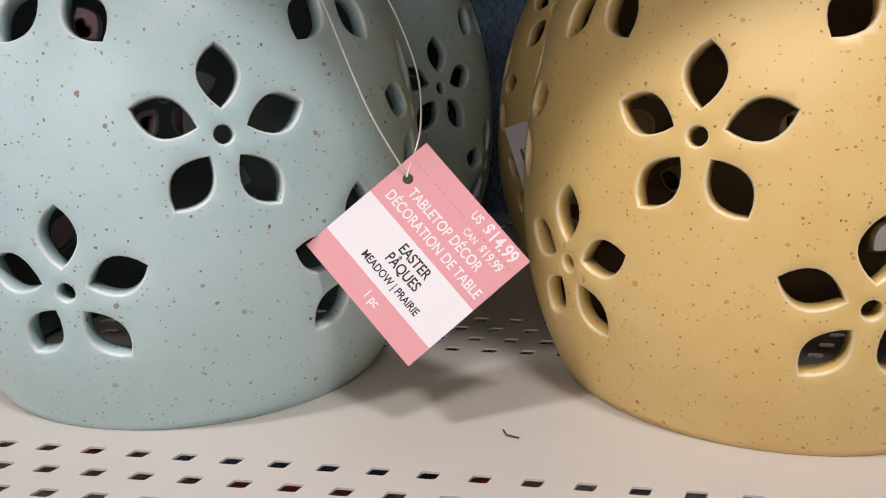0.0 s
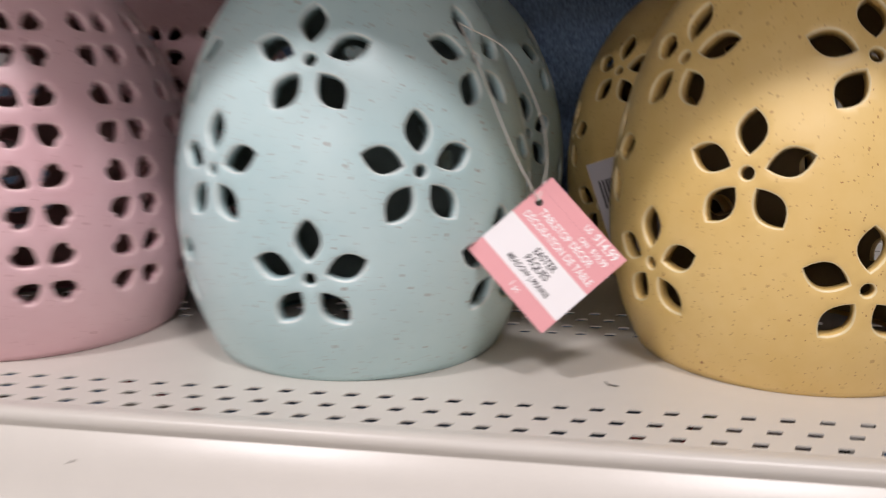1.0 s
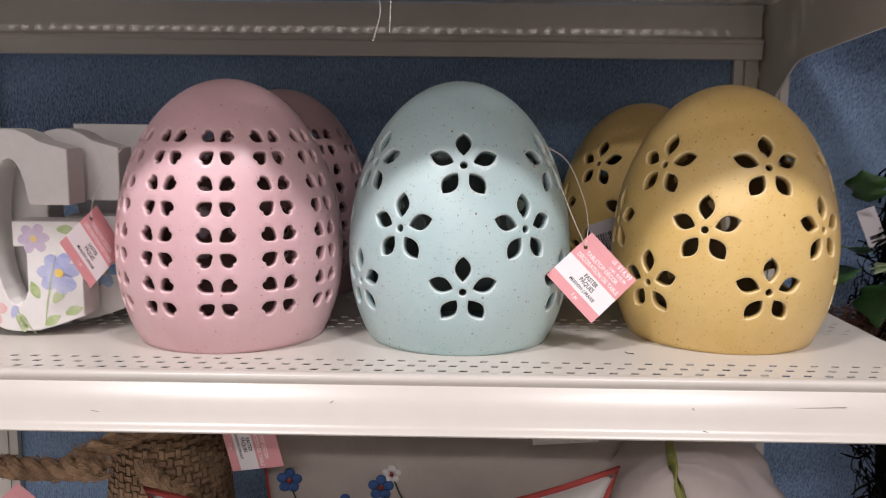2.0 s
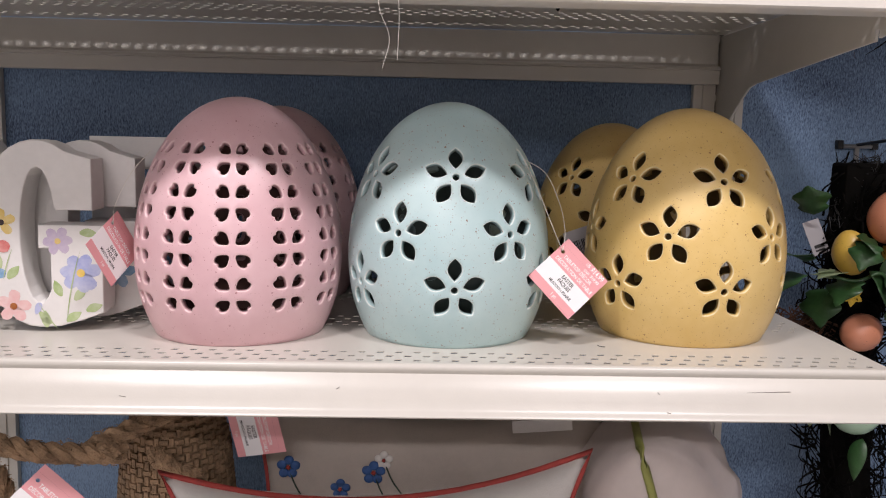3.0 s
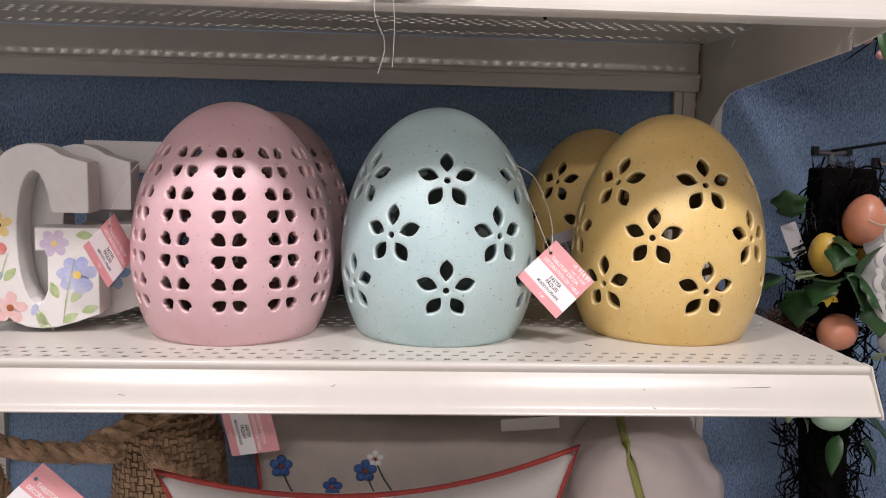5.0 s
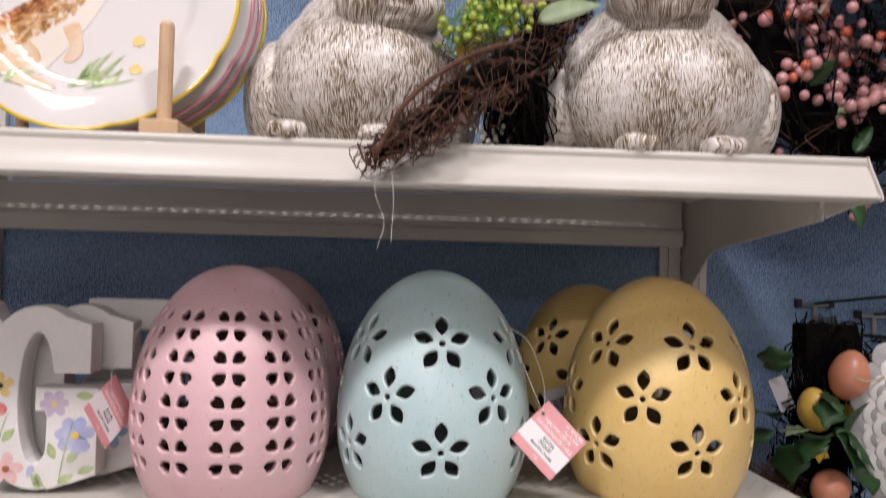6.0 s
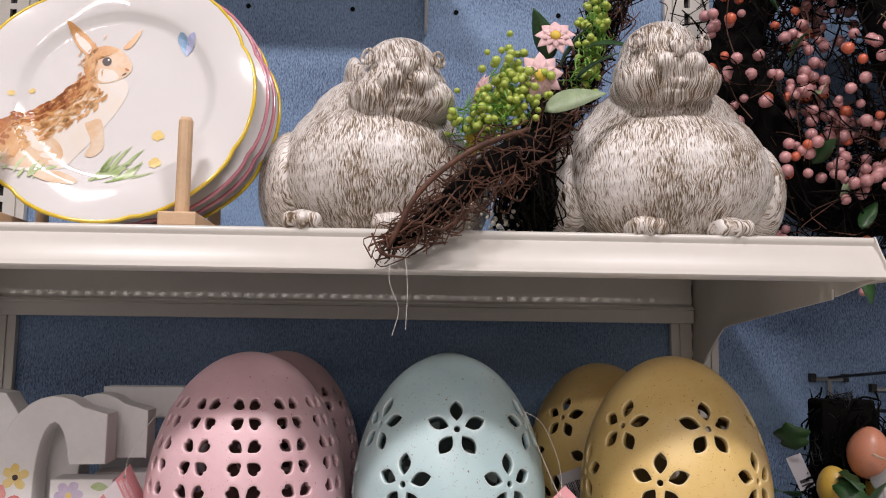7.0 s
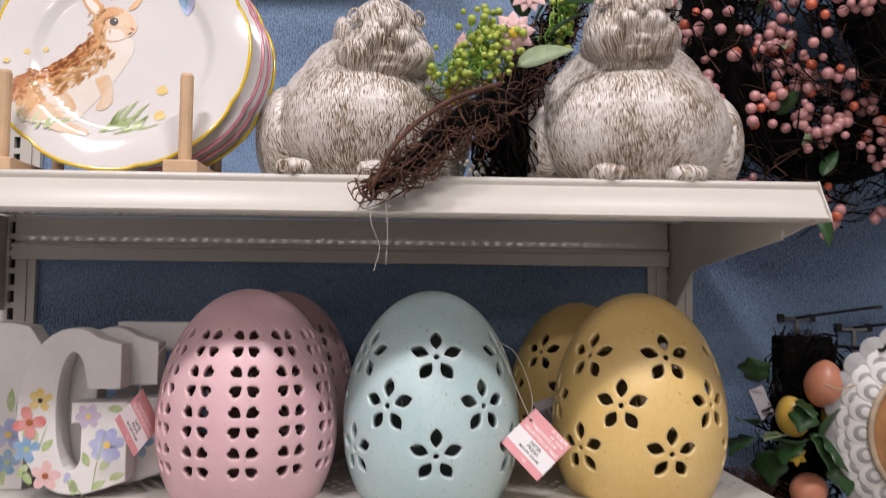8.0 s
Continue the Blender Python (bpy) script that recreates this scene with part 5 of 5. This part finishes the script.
M_PETAL_LACE = material("white_scallop", (0.74, 0.73, 0.71), 0.7, vary=0.1, scale=40)
M_ORANGE_WOOD = material("orange_wood", (0.42, 0.20, 0.07), 0.5, vary=0.4, scale=30)
M_TWINE = material("pale_twine", (0.60, 0.48, 0.34), 0.9, vary=0.3, scale=90, bump=0.6, bump_scale=700)


def peg_hook(x, z, label):
    ob = base("peg_hook", pose(x, WALL_Y, z), label, "hook", "peg hooks")
    part("backplate", tube([(-0.024, -0.006, 0.0), (0.024, -0.006, 0.0)], 0.0030, 8), M_WIRE, ob)
    for sx in (-0.024, 0.024):
        part("peg_clip", boxed(sx - 0.004, sx + 0.004, -0.010, 0.0, -0.004, 0.008, bevel=0.001), M_BLACK, ob)
    part("drop_bar", boxed(-0.0028, 0.0028, -0.008, -0.004, -0.036, 0.0), M_WIRE, ob)
    part("arm", tube([(0, -0.006, -0.036), (0, -0.24, -0.034), (0, -0.25, -0.026)], 0.0026, 8), M_BLACK, ob, smooth=True)
    part("label_arm", tube([(0, -0.006, 0.002), (0.002, -0.20, 0.018), (0.002, -0.235, 0.020)], 0.0022, 8), M_BLACK, ob, smooth=True)
    return ob


peg_hook(0.196, 1.392, "black and zinc wire hook on the denim panel")
peg_hook(0.285, 1.378, "empty wire hook on the denim panel")


def small_egg(parent, p, r, mat, turn=(0, 0, 0)):
    bm = bmesh.new()
    lump(bm, (0, 0, 0), (r * 0.80, r * 0.80, r), seg=24)
    for v in bm.verts:
        if v.co.z > 0:
            f = 1 - 0.14 * v.co.z / r
            v.co.x, v.co.y = v.co.x * f, v.co.y * f
    return part("egg", bm, mat, parent, "small speckled painted egg", smooth=True, m=Matrix.Translation(p) @ pose(0, 0, 0, *turn))


garland = base("egg_garland", pose(0, 0, 0), "dark twig garland of ivy leaves and speckled eggs", "garland")
LINE = [(0.150, 0.300, 1.360), (0.140, 0.300, 1.27), (0.132, 0.300, 1.16), (0.140, 0.310, 1.05), (0.150, 0.31, 0.92), (0.150, 0.31, 0.80)]
# added black core and black twigs carry the garland's inner shade
part("core", tube(curve_pts(LINE, 5), 0.030, 10), M_SHADE_BLACK, garland, "black core standing in for shade inside the garland", smooth=True)
tagged(part("twig_tangle", twig_mass(LINE, [0.046, 0.056, 0.060, 0.056, 0.048, 0.040], 1300, 0.045, 0.0011, 41, wild=0.6), M_SHADE_BLACK, garland), kind="stuff")
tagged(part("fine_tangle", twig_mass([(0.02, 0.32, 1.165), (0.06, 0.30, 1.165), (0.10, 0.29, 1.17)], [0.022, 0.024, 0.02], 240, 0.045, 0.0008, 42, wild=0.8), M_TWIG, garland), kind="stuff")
part("bristle_top", boxed(0.103, 0.172, 0.285, 0.325, 1.235, 1.372, bevel=0.004), M_SHADE_BLACK, garland, "black bristly end of the garland")
tagged(part("bristles", twig_mass([(0.108, 0.30, 1.30), (0.138, 0.30, 1.37), (0.168, 0.30, 1.30)], [0.014] * 3, 420, 0.022, 0.0005, 44, wild=1.4), M_BLACK, garland, "black bristles"), kind="stuff")
small_egg(garland, (0.140, 0.250, 1.312), 0.0310, M_EGG_TERRA, (0, 8, 0)), small_egg(garland, (0.100, 0.255, 1.270), 0.0265, M_EGG_YELLOW, (0, -12, 0))
small_egg(garland, (0.118, 0.250, 1.178), 0.0275, M_EGG_TERRA, (20, 78, 50)), small_egg(garland, (0.172, 0.255, 1.240), 0.0270, M_EGG_YELLOW, (0, 10, 0)), small_egg(garland, (0.128, 0.262, 1.075), 0.0290, M_EGG_GREEN, (0, 80, 0))
small_egg(garland, (0.165, 0.275, 1.275), 0.0250, M_EGG_YELLOW, (0, 20, 0))
part("twine_bow", tube(curve_pts([(0.128, 0.222, 1.314), (0.142, 0.218, 1.309), (0.160, 0.222, 1.312), (0.180, 0.225, 1.320)], 6), 0.0013, 6), M_TWINE, garland, "frayed pale twine")
for data, p, w, roll, size in ((LEAF_IVY, (0.092, 0.232, 1.292), (0.7, -0.4, -0.5), 10, 0.9), (LEAF_IVY, (0.105, 0.225, 1.285), (-0.5, -0.5, -0.7), -20, 0.85), (LEAF_IVY, (0.070, 0.29, 1.310), (-0.3, -0.2, 0.9), 20, 1.0),
                               (LEAF_IVY, (0.112, 0.235, 1.252), (0.5, -0.5, -0.8), 0, 1.2), (LEAF_IVY, (0.130, 0.235, 1.245), (0.6, -0.3, -0.6), 30, 1.2), (LEAF_IVY, (0.100, 0.24, 1.240), (-0.7, -0.4, -0.4), 0, 1.0),
                               (LEAF_IVY_PALE, (0.085, 0.24, 1.248), (-0.9, -0.3, 0.1), 0, 1.2), (LEAF_IVY_PALE, (0.078, 0.25, 1.240), (-0.8, -0.3, 0.4), 20, 1.1), (LEAF_IVY, (0.058, 0.28, 1.240), (-0.8, -0.2, -0.3), 0, 1.0),
                               (LEAF_IVY, (0.060, 0.28, 1.255), (-0.6, -0.4, 0.4), 0, 0.9), (LEAF_LONG, (0.128, 0.235, 1.245), (0.15, -0.3, 0.9), 0, 0.9), (LEAF_LONG, (0.092, 0.26, 1.165), (-0.8, -0.3, -0.2), 0, 1.1),
                               (LEAF_IVY_PALE, (0.150, 0.22, 1.150), (0.2, -0.6, 0.6), 0, 1.1), (LEAF_IVY_PALE, (0.158, 0.22, 1.150), (0.7, -0.5, 0.4), 0, 1.1), (LEAF_LONG, (0.145, 0.235, 1.085), (0.7, -0.4, -0.6), 0, 1.2),
                               (LEAF_IVY_PALE, (0.085, 0.28, 1.085), (-0.4, -0.3, -0.8), 0, 1.0), (LEAF_IVY_PALE, (0.095, 0.28, 1.070), (0.5, -0.3, -0.8), 0, 0.9), (LEAF_LONG, (0.130, 0.25, 1.050), (-0.4, -0.3, -0.9), 0, 0.9),
                               (LEAF_IVY, (0.165, 0.26, 1.04), (0.5, -0.3, -0.8), 0, 1.1), (LEAF_IVY, (0.080, 0.27, 1.225), (-0.3, -0.4, -0.8), 10, 1.1), (LEAF_IVY, (0.150, 0.24, 1.225), (0.1, -0.5, -0.8), 10, 1.2)):
    set_leaf(data, garland, p, w, roll, size)
part("ivy_stem", tube(curve_pts([(0.070, 0.25, 1.245), (0.098, 0.235, 1.240), (0.122, 0.232, 1.250), (0.135, 0.235, 1.240)], 6), 0.0022, 6), M_LEAF, garland, smooth=True)
daisy(garland, (0.100, 0.245, 1.222), (-0.2, -1, 0.1), 0.014, M_PETAL_YELLOW, M_PETAL_YELLOW, 6)
card = base("care_label", pose(0.074, 0.300, 1.290, 80, -20, 0), "small white care label beside the garland", "label")
# white label coloured grey, its shade is put into the colour
part("card", boxed(-0.008, 0.012, -0.030, 0.012, 0, 0.0005), M_CARD_GREY, card)
part("printed_bars", box(boxed(-0.004, 0.008, -0.026, -0.024, 0.0005, 0.0007), -0.004, 0.008, -0.022, -0.018, 0.0005, 0.0007), M_INK_BLACK, card)

plaque = base("scalloped_plaque", pose(0.252, 0.205, 1.255, 90, 0, -12), "oval plaque edged with white and grey scallops", "plaque")
part("board", plate_outline(arc(0, 0, 0.073, 0.083, 0, 345, 23), 0.010, bevel=0.002), M_ORANGE_WOOD, plaque, "orange wood centre")
ring = [(0.075 * math.cos(a), 0.085 * math.sin(a), 0.012) for a in [2 * math.pi * q / 40 for q in range(41)]]
part("twine_ring", tube(ring, 0.004, 7, caps=False), M_TWINE, plaque, "ring of pale twine", smooth=True)
scallop = {}
for kind, mat, r in (("grey", M_PETAL_GREY, 0.019), ("white", M_PETAL_LACE, 0.0155), ("inner", M_PETAL_GREY, 0.0100), ("pip", M_PETAL_LACE, 0.0060)):
    bm = bmesh.new()
    lump(bm, (0, 0, 0), (r, r, 0.0020 if kind in ("grey", "white") else 0.0009), seg=18)
    scallop[kind] = mesh_of(bm, "scallop", mat, True)
for row, (grow_by, n, z) in enumerate(((1.44, 26, -0.004), (1.29, 24, 0.001), (1.15, 22, 0.006))):
    for q in range(n):
        a = 2 * math.pi * (q + 0.5 * (row % 2)) / n
        c = Matrix.Translation((0.075 * grow_by * math.cos(a), 0.085 * grow_by * math.sin(a), z)) @ Matrix.Rotation(a, 4, "Z") @ pose(0, 0, 0, 0, 14, 0)
        outer = new("scallop", scallop["grey" if row == 0 else "white"])
        outer.parent, outer.matrix_basis = plaque, c
        for kind, lift, back in (("inner", 0.0016, -0.003), ("pip", 0.0022, -0.005)):
            ob = new("scallop_ring", scallop[kind])
            ob.parent, ob.matrix_basis = outer, Matrix.Translation((back, 0, lift))
part("hanging_loop", tube(curve_pts([(-0.03, 0.118, 0.0), (-0.02, 0.150, -0.004), (0.0, 0.165, -0.006), (0.02, 0.150, -0.004), (0.03, 0.118, 0.0)], 6), 0.003, 7), M_TWINE, plaque, "loop of pale twine", smooth=True)

# a stray fibre on the deck and scuffs on the price edge
M_SCUFF = material("dark_scuff", (0.24, 0.22, 0.20), 0.7)
fibre = part("stray_fibre", tube([(-0.2285, 0.074, DECK_A + 0.0008), (-0.2270, 0.0705, DECK_A + 0.0007), (-0.2225, 0.0690, DECK_A + 0.0007)], 0.00032, 5), M_INK_BLACK)
tagged(fibre, "tiny black fibre lying on the shelf", "fibre")
for name, x0, x1, h, tilt in (("scuff", -0.189, -0.184, -0.0360, 20), ("scuff", -0.466, -0.460, -0.0200, -35), ("scuff", -0.124, -0.082, -0.0185, -2), ("scuff", -0.196, -0.192, -0.0210, 50), ("scuff", -0.640, -0.634, -0.0280, 10)):
    h *= 0.92
    y = float(np.interp(-h, [-q[1] for q in LIP[7:14]], [q[0] for q in LIP[7:14]])) - 0.0002
    mark = part("price_edge_scuff", boxed(-(x1 - x0) / 2, (x1 - x0) / 2, -0.0001, 0.0001, -0.0002, 0.0002), M_SCUFF, m=pose((x0 + x1) / 2, y, DECK_A + h, 0, tilt, 0))
    tagged(mark, "small grey scratch on the shelf edge", "scratch", "scratches")

# peg holes that show through the denim cover: solid black plugs for their shade
for x, z in ((-0.345, 1.925), (-0.498, 1.925), (-0.650, 1.925), (0.110, 1.925), (-0.192, 1.925)):
    hole = part("peg_hole", tube([(x, WALL_Y - 0.0012, z), (x, WALL_Y + 0.004, z)], 0.0036, 12), M_SHADE_BLACK)
    tagged(hole, "dark round peg hole in the denim panel", "peg hole", "peg holes", "structure")
